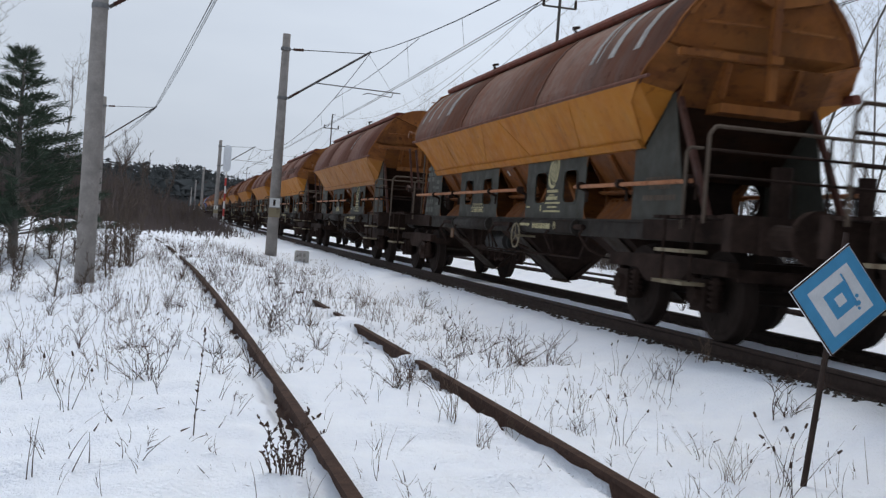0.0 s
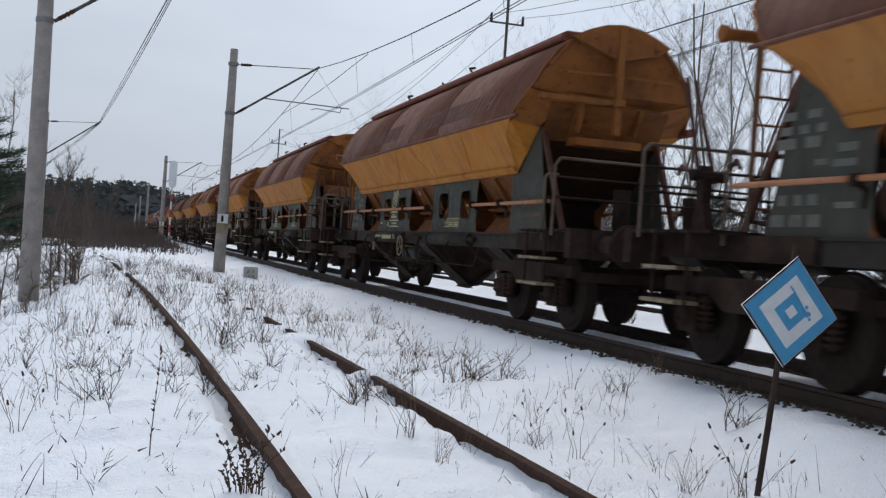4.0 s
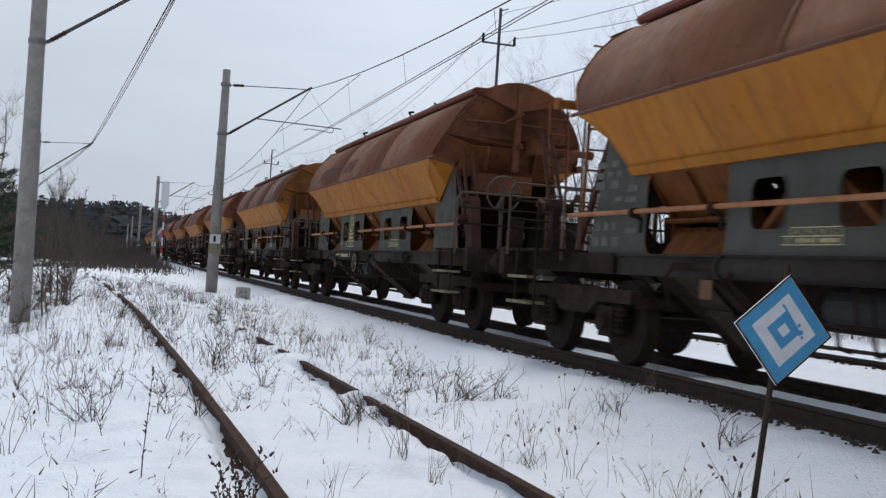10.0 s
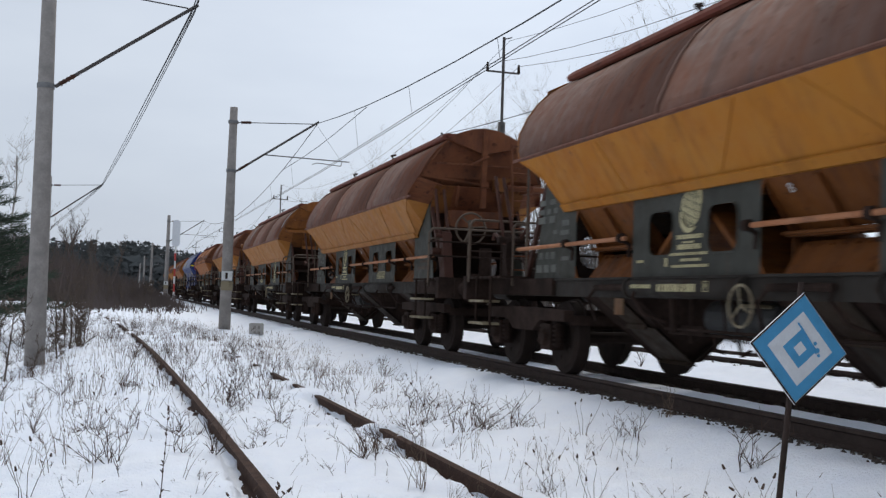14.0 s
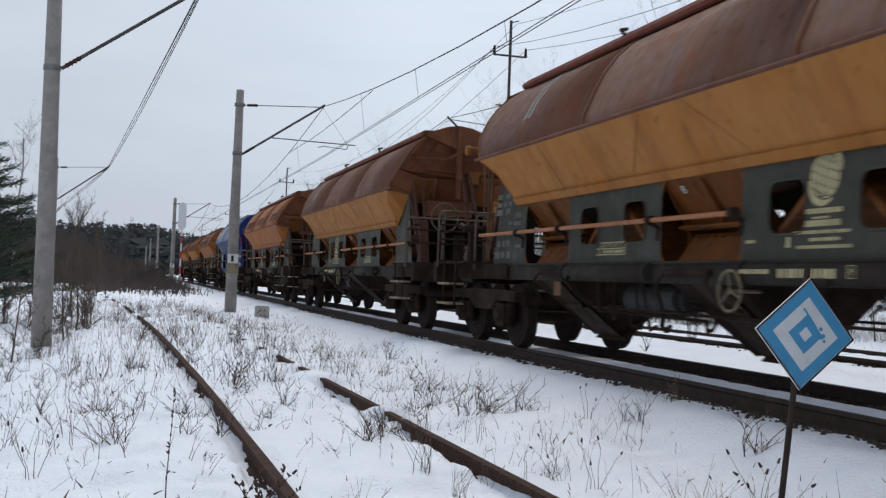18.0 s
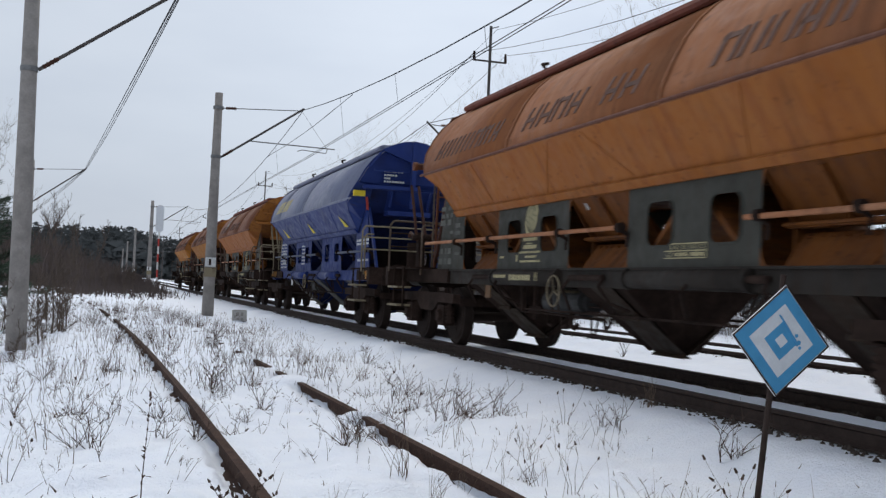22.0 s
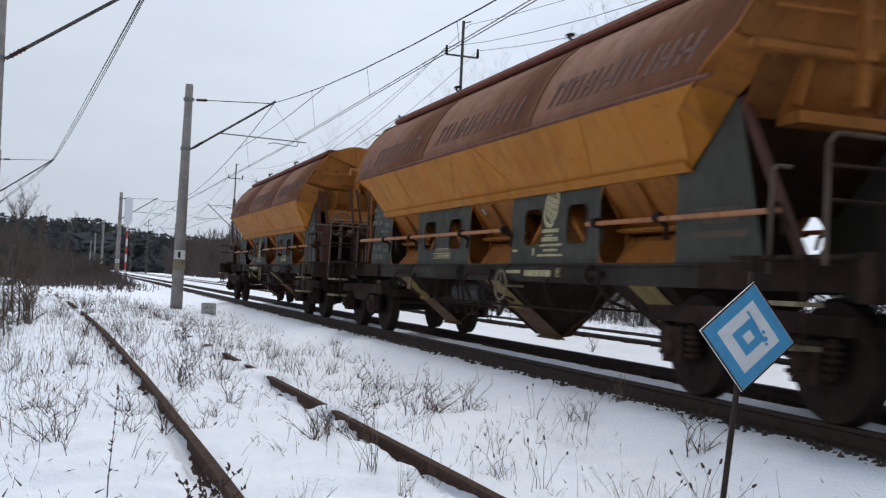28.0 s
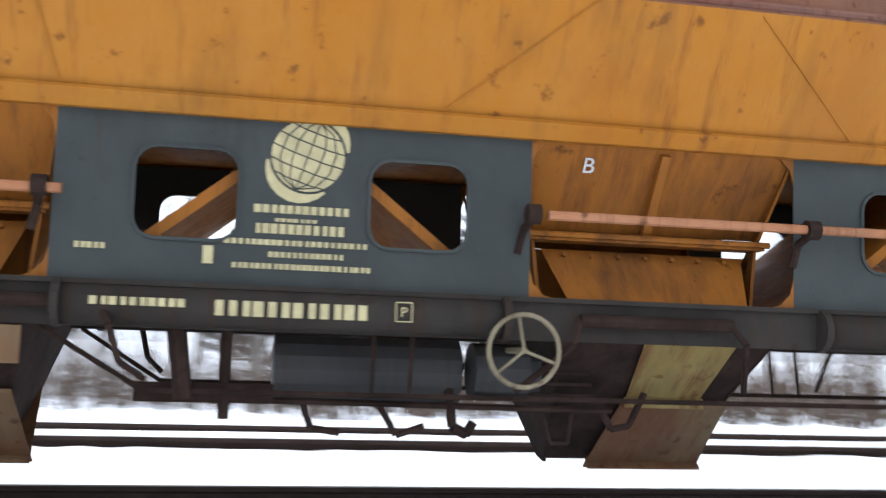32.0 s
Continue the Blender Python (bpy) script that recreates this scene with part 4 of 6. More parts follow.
    part("corner_pole", tube(bmesh.new(), (-0.9, 6.25, 1.2), (-0.9, 6.25, 3.0), 0.016, 6), tubes, w)
    part("corner_pole", tube(bmesh.new(), (0.9, 6.25, 1.2), (0.9, 6.25, 3.0), 0.016, 6), tubes, w)
    # the discharge levers at the rear end: a cast stand with forked arms and two long handles
    steel = BROWN if not blue else tubes
    stand = part("lever_stand", prism(bmesh.new(), [(-0.95, 6.84, 1.22), (-0.95, 7.1, 1.22), (-0.95, 7.04, 1.5), (-0.95, 7.09, 1.72), (-0.95, 7.0, 1.86), (-0.95, 6.91, 1.74), (-0.95, 6.93, 1.5)], (0.1, 0, 0)), grime, w)
    part("pivot", tube(bmesh.new(), (-1.06, 6.98, 1.76), (-0.66, 6.98, 1.76), 0.055, 10), grime, stand)
    part("fork", path(bmesh.new(), [(-1.0, 6.98, 1.76), (-1.03, 7.2, 1.86), (-1.03, 7.26, 1.78)], 0.026, 6), steel, stand)
    part("fork", path(bmesh.new(), [(-0.72, 6.98, 1.76), (-0.7, 6.78, 1.92), (-0.7, 6.72, 1.84)], 0.026, 6), steel, stand)
    part("link_rod", path(bmesh.new(), [(-0.7, 6.98, 1.5), (-0.75, 6.4, 1.34), (-0.8, 5.9, 1.28)], 0.022, 6), grime, stand)
    for x, d in ((-0.97, 0.09), (-0.8, 0.15)):
        part("lever", path(bmesh.new(), [(x, 6.96, 1.7), (x - 0.03, 6.96 + d, 2.1), (x - 0.09, 6.96 + d * 2.2, 2.7)], 0.026, 6), steel, w)
    # running gear
    for e in (-1, 1):
        b = part("bogie", box(bmesh.new(), -0.93, 0.93, -0.2, 0.2, 0.55, 0.8), GRIME, w)
        b.location = (0, e * 5.94, 0)
        for y in (-1.33, 1.33):
            part("cross_beam", box(bmesh.new(), -0.93, 0.93, y - 0.05, y + 0.05, 0.62, 0.74), GRIME, b)
        for s in (-1, 1):
            part("side_frame", side_frame(s), GRIME, b)
            for y in (-0.9, 0.9):
                part("axle_box", axle_box(s, y), GRIME, b)
        for s in (-1, 1):
            for y in (-1.11, -0.69, 0.69, 1.11):
                part("spring", spring(), GRIME, b).location = (s * 1.0, y, 0)
        for a in (-1, 1):
            ws = part("wheelset", wheelset(), WHEEL, b)
            ws.location = (0, a * 0.9, 0.46)
    if marks:
        markings(w, blue)
    return w


def smoothless(bm):
    bmesh.ops.recalc_face_normals(bm, faces=bm.faces)
    return bm


def slope_point(t):
    """A point on the inclined near side: 0 at the lip, 1 at the seam."""
    return -0.96 - t * 0.33, 2.12 + t * 0.56


def curved(bm, u, z0, v, z1, wide):
    """A thin slanted strip that lies on the near side of the roof."""
    a, b = -arch_x(z0) - 0.002, -arch_x(z1) - 0.002
    prism(bm, [(a, u, z0), (a, u - wide, z0), (b, v - wide, z1), (b, v, z1)], (-0.006, 0, 0.003))


def markings(w, blue):
    x = -PW - 0.004
    if not blue:
        # round emblem: a globe between two arcs
        cu, cz, R = 1.94, 1.865, 0.185
        bm = bmesh.new()
        prism(bm, [(x, cu + R * math.cos(k * 0.2244), cz + R * math.sin(k * 0.2244)) for k in range(28)], (-0.003, 0, 0))
        part("emblem", bm, CREAM, w, "cream globe emblem")
        bm = bmesh.new()
        tilt = radians(18)
        spin = lambda p, q: (x - 0.0045, cu + p * math.cos(tilt) - q * math.sin(tilt), cz + p * math.sin(tilt) + q * math.cos(tilt))
        for d in (-0.72, -0.38, 0.0, 0.38, 0.72):
            half = math.sqrt(1 - d * d) * R
            path(bm, [spin(-half, d * R), spin(-half * 0.5, d * R - 0.008), spin(half * 0.5, d * R - 0.008), spin(half, d * R)], 0.004, 3)
        for d in (-0.75, -0.4, 0.0, 0.4, 0.75):
            path(bm, [spin(d * R * math.cos(v), R * math.sin(v)) for v in (-1.57, -0.9, -0.3, 0.3, 0.9, 1.57)], 0.004, 3)
        tagged(part("emblem_line", bm, PANEL_C, w), kind="stuff")
        for a0 in (20, 200):
            turns = [radians(a0 + k * 12 - 12) for k in range(10)]
            wide = [0.012 + 0.045 * math.sin(math.pi * k / 9) for k in range(10)]
            loop = [(x, cu - 0.198 * math.cos(v), cz + 0.198 * math.sin(v)) for v in turns]
            loop += [(x, cu - (0.198 + d) * math.cos(v), cz + (0.198 + d) * math.sin(v)) for v, d in zip(turns[::-1], wide[::-1])]
            bm = prism(bmesh.new(), loop, (-0.003, 0, 0))
            part("emblem_arc", bm, CREAM, w)
        bars([(1.72, 2.2, 1.585, 0.042, 12), (1.88, 2.1, 1.53, 0.018, 7), (1.74, 2.2, 1.485, 0.05, 11), (1.62, 2.34, 1.415, 0.028, 22), (1.74, 2.12, 1.355, 0.028, 13), (1.6, 2.3, 1.295, 0.028, 24)], x, w, CREAM, "owner_marking")
        bars([(2.38, 2.47, 1.34, 0.09, 1), (2.9, 3.05, 1.36, 0.03, 5)], x, w, CREAM, "owner_marking")
        bars([(1.62, 2.38, 1.075, 0.075, 12), (2.5, 2.95, 1.09, 0.04, 10)], -0.999, w, CREAM, "owner_marking")
        # load table
        bm = bmesh.new()
        for z in (1.285, 1.355, 1.425):
            box(bm, x - 0.003, x, -2.32 if z > 1.3 else -2.32, -1.68 if z > 1.4 else -1.56, z - 0.005, z + 0.005)
        for u in (-2.32, -2.16, -2.0, -1.84, -1.68):
            box(bm, x - 0.003, x, u - 0.005, u + 0.005, 1.285, 1.425)
        part("load_table", bm, CREAM, w)
        for u, ch in ((-1.76, "A"), (-1.92, "B"), (-2.08, "B"), (-2.24, "C")):
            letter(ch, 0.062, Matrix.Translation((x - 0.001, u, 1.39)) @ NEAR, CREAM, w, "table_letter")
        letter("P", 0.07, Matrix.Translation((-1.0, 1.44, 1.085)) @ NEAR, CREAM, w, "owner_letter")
        bm = bmesh.new()
        for a, b in (((1.4, 1.04), (1.48, 1.04)), ((1.48, 1.04), (1.48, 1.135)), ((1.48, 1.135), (1.4, 1.135)), ((1.4, 1.135), (1.4, 1.04))):
            tube(bm, (-0.999, *a), (-0.999, *b), 0.004, 4)
        part("owner_marking", bm, CREAM, w)
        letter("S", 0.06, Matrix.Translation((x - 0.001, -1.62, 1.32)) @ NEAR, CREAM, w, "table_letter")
        bars([(-2.28, -2.04, 1.32, 0.035, 4), (-1.98, -1.74, 1.32, 0.035, 4)], x, w, CREAM, "table_marking")
        letter("B", 0.13, Matrix.Translation((-0.80, 0.42, 1.925)) @ Matrix(((0, -0.586, -0.81, 0), (-1, 0, 0, 0), (0, 0.81, -0.586, 0), (0, 0, 0, 1))), WHITE, w)
        # faded writing on the end panels
        bars([(-5.75, -5.0, 1.66, 0.05, 7), (-5.65, -5.1, 1.57, 0.05, 6), (-5.8, -4.95, 1.45, 0.06, 9)], x, w, TUBE)
        bars([(5.3, 5.95, 2.2, 0.07, 2), (5.25, 5.9, 2.08, 0.07, 3), (5.3, 5.95, 1.97, 0.09, 2), (4.85, 5.15, 1.9, 0.07, 1), (5.2, 5.5, 1.8, 0.05, 1),
              (4.85, 5.2, 1.78, 0.06, 1), (5.3, 5.9, 1.5, 0.09, 3), (4.85, 5.2, 1.45, 0.05, 1), (5.25, 5.95, 1.33, 0.1, 3)], x, w, PALE)
    else:
        for u in (-4.05, -0.1, 3.95):
            bm = bmesh.new()
            (xa, za), (xb, zb) = slope_point(0.12), slope_point(0.58)
            prism(bm, [(xa - 0.004, u - 0.02, za), (xa - 0.004, u - 0.38, za), (xb - 0.004, u + 0.1, zb)], (-0.003, 0, -0.002))
            part("warning_triangle", bm, YELLOW, w)
        bars([(-5.9, -4.75, 1.86, 0.05, 14), (-5.9, -4.75, 1.78, 0.05, 12), (-5.9, -4.9, 1.42, 0.05, 10), (5.0, 5.6, 1.75, 0.05, 4), (5.0, 5.6, 1.6, 0.05, 4), (5.0, 5.6, 1.45, 0.05, 4)], x, w, WHITE)
        bars([(1.7, 2.2, 1.9 - 0.1 * k, 0.04, 6) for k in range(6)], x, w, WHITE)
        bars([(4.85, 5.95, 2.02 - 0.1 * k, 0.045, 4) for k in range(8)], x, w, WHITE)
        # large name on the roof, as plain slanted blocks
        for k in range(7):
            u = 5.0 - k * 0.3
            bm = bmesh.new()
            for z0, z1 in ((2.94, 3.12), (3.12, 3.3)):
                curved(bm, u - (z0 - 2.94) * 0.35, z0, u - (z1 - 2.94) * 0.35, z1, 0.2)
            part("name_block", bm, CREAM, w)
        y = -END_U - 0.015
        for x0, z in ((-1.25, 2.78), (1.0, 2.62)):
            part("end_plate", box(bmesh.new(), x0, x0 + 0.25, y - 0.1, y, z, z + 0.12), YELLOW, w)
        for k in range(5):
            y = -6.75 + k * 0.15
            part("hazard_stripe", prism(bmesh.new(), [(-0.955, y, 1.0), (-0.955, y + 0.08, 1.0), (-0.955, y + 0.16, 1.18), (-0.955, y + 0.08, 1.18)], (-0.004, 0, 0)), HAZARD, w)
            y = 6.35 + k * 0.2
            part("hazard_stripe", prism(bmesh.new(), [(-0.955, y, 1.02), (-0.955, y + 0.1, 1.02), (-0.955, y + 0.02, 1.18), (-0.955, y - 0.08, 1.18)], (-0.004, 0, 0)), HAZARD, w)
        for side in (-6.8, 6.2):
            part("hazard_plate", box(bmesh.new(), -0.953, -0.93, side, side + 1.05, 0.98, 1.2), GRIME, w)
        # small white writing on the end plate
        rows = random.Random(9)
        bm = bmesh.new()
        for z, n, wide in ((3.32, 7, 0.42), (3.24, 5, 0.3), (3.17, 3, 0.14), (3.1, 8, 0.46)):
            for k in range(n):
                a = -0.62 + wide * k / n
                box(bm, a, a + wide / n * rows.uniform(0.5, 0.85), -6.02, -5.97, z, z + 0.035)
        tagged(part("end_marking", bm, WHITE, w), kind="stuff")
        part("red_bar", prism(bmesh.new(), [(-0.95, -5.72, 2.78), (-0.9, -5.72, 2.78), (-0.86, -5.7, 2.5), (-0.91, -5.7, 2.5)], (0, -0.02, 0)), SIGNRED, w)


def name_on_roof(w, u0, u1, n, seed, material=None):
    """Faded lettering on the roof flaps, illegible: slanted dark blocks."""
    rnd = random.Random(seed)
    bm = bmesh.new()
    d = (u0 - u1) / n
    lo, hi = 2.92, 3.22

    def stroke(u, z0, v, z1, wide):
        if z0 < 3.12 < z1:
            m = u + (v - u) * (3.12 - z0) / (z1 - z0)
            curved(bm, u, z0, m, 3.12, wide)
            curved(bm, m, 3.12, v, z1, wide)
        else:
            curved(bm, u, z0, v, z1, wide)

    for k in range(n):
        u = u0 - k * d
        if rnd.random() < 0.12:
            continue
        wide = d * rnd.uniform(0.45, 0.66)
        stroke(u, lo, u - 0.07, hi, 0.075)
        stroke(u - wide, lo, u - wide - 0.07, hi, 0.075)
        if rnd.random() < 0.6:
            z = rnd.choice((lo + 0.1, hi - 0.07))
            stroke(u - 0.03, z, u - 0.04, z + 0.05, wide + 0.02)
    tagged(part("roof_lettering", bm, material or DARKMARK, w), "faded dark lettering", kind="stuff")


def white_streak(w, u, seed):
    """Pale spillage down the roof."""
    rnd = random.Random(seed)
    bm = bmesh.new()
    for k in range(3):
        x = u + rnd.uniform(-0.1, 0.1)
        wid = rnd.uniform(0.03, 0.09)
        pts = [(a, b) for a, b in ARCH[2:8]]
        for (a, b), (c, d) in zip(pts, pts[1:]):
            prism(bm, [(-a - 0.002, x, b + 0.002), (-a - 0.002, x + wid, b + 0.004), (-c - 0.002, x + wid, d + 0.003), (-c - 0.002, x, d + 0.003)], (-0.003, 0, 0.003))
    tagged(part("spill_streak", bm, SPILL, w), kind="stuff")


LOOKS = {   # number in the train: paint, roof, panel
    -1: (ORANGE, ROOF_B, PANEL_B), 0: (ORANGE, ROOF_B, PANEL), 1: (ORANGE_B, ROOF, PANEL), 2: (ORANGE, ROOF, PANEL),
    3: (ORANGE, ROOF, PANEL_B), 4: (ORANGE, ROOF_C, PANEL_B), 5: (ORANGE, ROOF_C, PANEL_B), 6: (ORANGE, ROOF_B, PANEL),
    7: (ORANGE_B, ROOF_B, PANEL), 8: (ORANGE_B, ROOF_B, PANEL), 9: (ORANGE_B, ROOF_B, PANEL_B), 10: (ORANGE_C, ROOF_D, PANEL),
    12: (ORANGE_C, ROOF_C, PANEL), 13: (ORANGE, ROOF_C, PANEL), 14: (ORANGE, ROOF_C, PANEL_C)}
SWAP = {"tub_side": 0, "end_wing": 0, "roof_flap": 1, "roof_rib": 1, "weld_seam": 0, "side_panel": 2,  "end_panel": 2, "window_trim": 2}
TURNED = (0, 1, 2, 4, 8, 10, 11, 12, 13)     # wagons that run the other way round
TO_FRONT = {"emblem": -3.88, "emblem_line": -3.88, "emblem_arc": -3.88, "owner_marking": -3.88, "owner_letter": -3.88, "hand_wheel": -1.64,
            "load_table": 3.88, "table_letter": 3.88, "table_marking": 3.88}
END_PARTS = ("end_box", "drive_shaft", "shaft_flange", "gear_case", "crank_arm", "shaft_bearing", "flap_rod", "rod_bracket", "cross_bar", "end_beam")   # differ between the two ends
HOPPER_PARTS = ("hopper", "upper_slope", "ledge", "lower_slope", "hopper_rib", "cross_wall", "saddle", "corner_plate", "tub_floor")


def build_train():
    first = build_wagon(ORANGE, ROOF, PANEL, END)
    train = {}
    for i in range(-1, 15):
        if i == 11:
            w = build_wagon(BLUE, BLUE_ROOF, BLUE, BLUE, True, True)
            tagged(w, "blue bogie hopper wagon with yellow markings rolling on the track", "wagon", "wagons of the train")
        else:
            w = first if i == -1 else copy_thing(first, Matrix())
            for c in w.children_recursive:
                k = c.name.split(".")[0]
                mat = c.data.materials[0]
                if k in HOPPER_PARTS and mat == INNER and i > 11:
                    mat = INNER_B
                elif k in ("chute", "chute_apron") and i < 13:
                    mat = CHUTE_SHADE
                elif mat == END and i in (5, 7, 9, 10):
                    mat = END_B
                elif mat == END and i > 11:
                    mat = END_C
                elif k in SWAP:
                    mat = LOOKS[i][SWAP[k]]
                c.material_slots[0].link = "OBJECT"
                c.material_slots[0].material = mat
            tone = {"rust_brown_roof": "rust-brown", "grey_brown_roof": "grey-brown", "orange_brown_roof": "orange-brown", "rust_orange_roof": "rust-orange"}[LOOKS[i][1].name]
            tagged(w, "orange bogie hopper wagon with %s roof rolling on the track" % tone, "wagon", "wagons of the train")
        if i in TURNED:
            for c in w.children:
                k = c.name.split(".")[0]
                if k in END_PARTS or k in ("control_rod", "ladder", "brake_wheel"):
                    c.matrix_basis = Matrix.Rotation(math.pi, 4, "Z") @ c.matrix_basis
                elif k in TO_FRONT and i not in (2, 10, 11):
                    c.matrix_basis = Matrix.Translation((0, TO_FRONT[k], 0)) @ c.matrix_basis
        train[i] = w
    for i, spans in {2: ((3.8, 0.6, 9), (-0.5, -4.6, 12)), 5: ((4.5, 0.5, 10),), 10: ((5.2, 2.3, 7), (1.5, -1.6, 7), (-2.5, -5.6, 8)),
                     12: ((5.0, 2.2, 7), (1.5, -1.6, 7)), 13: ((5.2, 2.3, 7), (1.4, -1.7, 7), (-2.5, -5.5, 8)), 14: ((5.3, 2.4, 7), (1.5, -1.7, 7), (-2.5, -4.6, 6), (-4.9, -5.5, 2))}.items():
        for k, (a, b, n) in enumerate(spans):
            name_on_roof(train[i], a, b, n, i * 7 + k)
    for i, us in {0: (-5.2, -4.4, -3.9, 4.2, 5.0, 5.5, 3.4), 6: (-3.7,), 12: (3.5, 3.1), 8: (-5.4, 4.0), 9: (4.4,), 1: (-2.0,)}.items():
        for k, u in enumerate(us):
            white_streak(train[i], u, i * 11 + k)
    return train


TRAIN = build_train()


# ---- poles, wires, signs ----
def tapered(bm, base, top, r0, r1, n=14):
    return tube(bm, base, top, r0, n, r1)


def sag(a, b, drop, n=14):
    a, b = Vector(a), Vector(b)
    return [a.lerp(b, i / n) - Vector((0, 0, drop * 4 * (i / n) * (1 - i / n))) for i in range(n + 1)]


def cable(name, pts, r, label, sides=5):
    return tagged(thread(name, pts, r, sides), label, "cable")


def thread(name, pts, r, n=5):
    """One unbroken wire through the points."""
    verts = [(x + r * math.cos(6.2832 * k / n), y, z + r * math.sin(6.2832 * k / n)) for x, y, z in pts for k in range(n)]
    faces = [(i * n + k, i * n + (k + 1) % n, (i + 1) * n + (k + 1) % n, (i + 1) * n + k) for i in range(len(pts) - 1) for k in range(n)]
    return mesh_object(name, verts, faces, WIRE)


def catenary_pole(x, y, base, top, reach, lean=0.0, plate=True, mast=0.0, sign=1, wire_z=5.3, dark=False, lo_z=4.88, up_z=6.5, tip_z=6.66, arm=True):
    """A round concrete pole with a hinged bracket that reaches over its track."""
    p = empty("catenary_pole", pose(x, y, base))
    h = top - base
    bm = bmesh.new()
    tapered(bm, (0, 0, -0.6), (lean, 0, h), 0.2, 0.125, 16)
    smooth(part("shaft", bm, DARKPOLE if dark else CONCRETE, p))
    k = (lo_z - base) / h
    for z in (lo_z - base, up_z - base):
        part("band", tube(bmesh.new(), (lean * z / h, 0, z - 0.05), (lean * z / h, 0, z + 0.05), 0.17, 12), GALV, p)
    lo = Vector((lean * k + sign * 0.17, 0, lo_z - base))
    tip = Vector((reach, 0, tip_z - base))
    bm = bmesh.new()
    tube(bm, lo, tip + (tip - lo).normalized() * 0.12, 0.036, 8)
    part("bracket_tube", bm, DARKPOLE, p)
    bm = bmesh.new()
    up = Vector((lean + sign * 0.15, 0, up_z - base))
    tube(bm, up, tip + Vector((-sign * 0.1, 0, -0.02)), 0.014, 6)
    part("stay", bm, WIRE, p)
    for q, d in ((lo, (tip - lo).normalized()), (up, (tip - up).normalized())):
        bm = bmesh.new()
        tube(bm, q + d * 0.1, q + d * 0.44, 0.04, 8)
        for i in range(4):
            c = q + d * (0.12 + i * 0.085)
            tube(bm, c, c + d * 0.045, 0.062, 10, 0.03)
        part("insulator", bm, BROWN, p)
    bm = bmesh.new()
    mid = lo.lerp(tip, 0.34)
    end = Vector((reach + sign * 1.2, 0, wire_z + 0.13 - base))
    if arm:
        tube(bm, mid, end, 0.02, 6)
        path(bm, [end + Vector((-sign * 0.25, 0, 0)), end + Vector((-sign * 0.3, 0, -0.16)), end + Vector((-sign * 1.1, 0, -0.1)), end + Vector((-sign * 1.28, 0, -0.16))], 0.014, 6)
        path(bm, [tip, end + Vector((-sign * 0.3, 0, 0.03))], 0.006, 4)
        part("registration_arm", bm, GALV, p)
    else:
        bm.free()
    if plate:
        bm = bmesh.new()
        box(bm, -0.17, 0.17, -0.222, -0.204, 1.45, 1.75)
        part("number_plate", bm, WHITE, p)
        bm = bmesh.new()
        box(bm, -0.19, 0.19, -0.226, -0.208, 1.12, 1.42)
        part("yellow_band", bm, STEP, p)
        bm = bmesh.new()
        box(bm, -0.06, 0.02, -0.226, -0.2225, 1.5, 1.7)
        part("number_bar", bm, GRIME, p)
    if mast:
        bm = bmesh.new()
        tube(bm, (lean, 0, h - 0.3), (lean, 0, h + mast), 0.055, 8)
        part("mast", bm, DARKPOLE, p)
        bm = bmesh.new()
        z = 9.12 - base
        tube(bm, (lean - 0.62, 0, z), (lean + 0.62, 0, z), 0.035, 6)
        part("cross_arm", bm, DARKPOLE, p)
        part("top_pin", tube(bmesh.new(), (lean, 0, h + mast - 0.08), (lean + 0.3, 0, h + mast + 0.02), 0.02, 5), DARKPOLE, p)
        for s in (-0.6, 0.6):
            part("pin_insulator", tube(bmesh.new(), (lean + s, 0, z), (lean + s, 0, z + 0.32), 0.06, 8, 0.04), GRIME, p)
    return p


NEAR_Y = [-19, 35, 89, 145, 205, 268, 335]
for k, y in enumerate(NEAR_Y):
    p = catenary_pole(3.16, y, -0.2, 6.99, 2.77, 0.02, y > 0)
    tagged(p, "round concrete catenary pole with bracket over the track", "catenary pole", "catenary poles")
FAR_Y = [-18, 35.3, 92, 148, 208, 270]
for y in FAR_Y:
    p = catenary_pole(12.72, y, -0.2, 7.3, XS - 12.72 + 0.1, 0.0, False, 3.1, -1, 5.35, True)
    tagged(p, "dark catenary pole with a wire cross-arm on its mast", "catenary pole", "poles with cross-arms")


def overhead(x, ys, z_tip, z_wire, drop, name):
    """Messenger, contact wire pair and droppers of one track."""
    line = [q for a, b in zip(ys, ys[1:]) for q in sag((x, a, z_tip), (x, b, z_tip), drop)[:-1]]
    tagged(thread("messenger_wire", line, 0.013), "stranded messenger wire hung between the pole brackets", "cable", name)
    for s in (-0.04, 0.04):
        tagged(thread("contact_wire", [(x + s + (0.18 if i % 2 else -0.18), y, z_wire) for i, y in enumerate(ys)], 0.0085), "copper contact wire, darkened, over the track", "cable", name)
    bm = bmesh.new()
    for i, (a, b) in enumerate(zip(ys, ys[1:])):
        if a > 200:
            continue
        n = 9
        for k in range(1, n):
            f = k / n
            zt = z_tip - drop * 4 * f * (1 - f)
            xo = (0.18 if i % 2 else -0.18) * (1 - 2 * f)
            tube(bm, (x, a + (b - a) * f, zt), (x + xo, a + (b - a) * f, z_wire), 0.005, 4)
    tagged(part("droppers", bm, WIRE), "thin droppers between messenger and contact wire", "cable", name, "stuff")


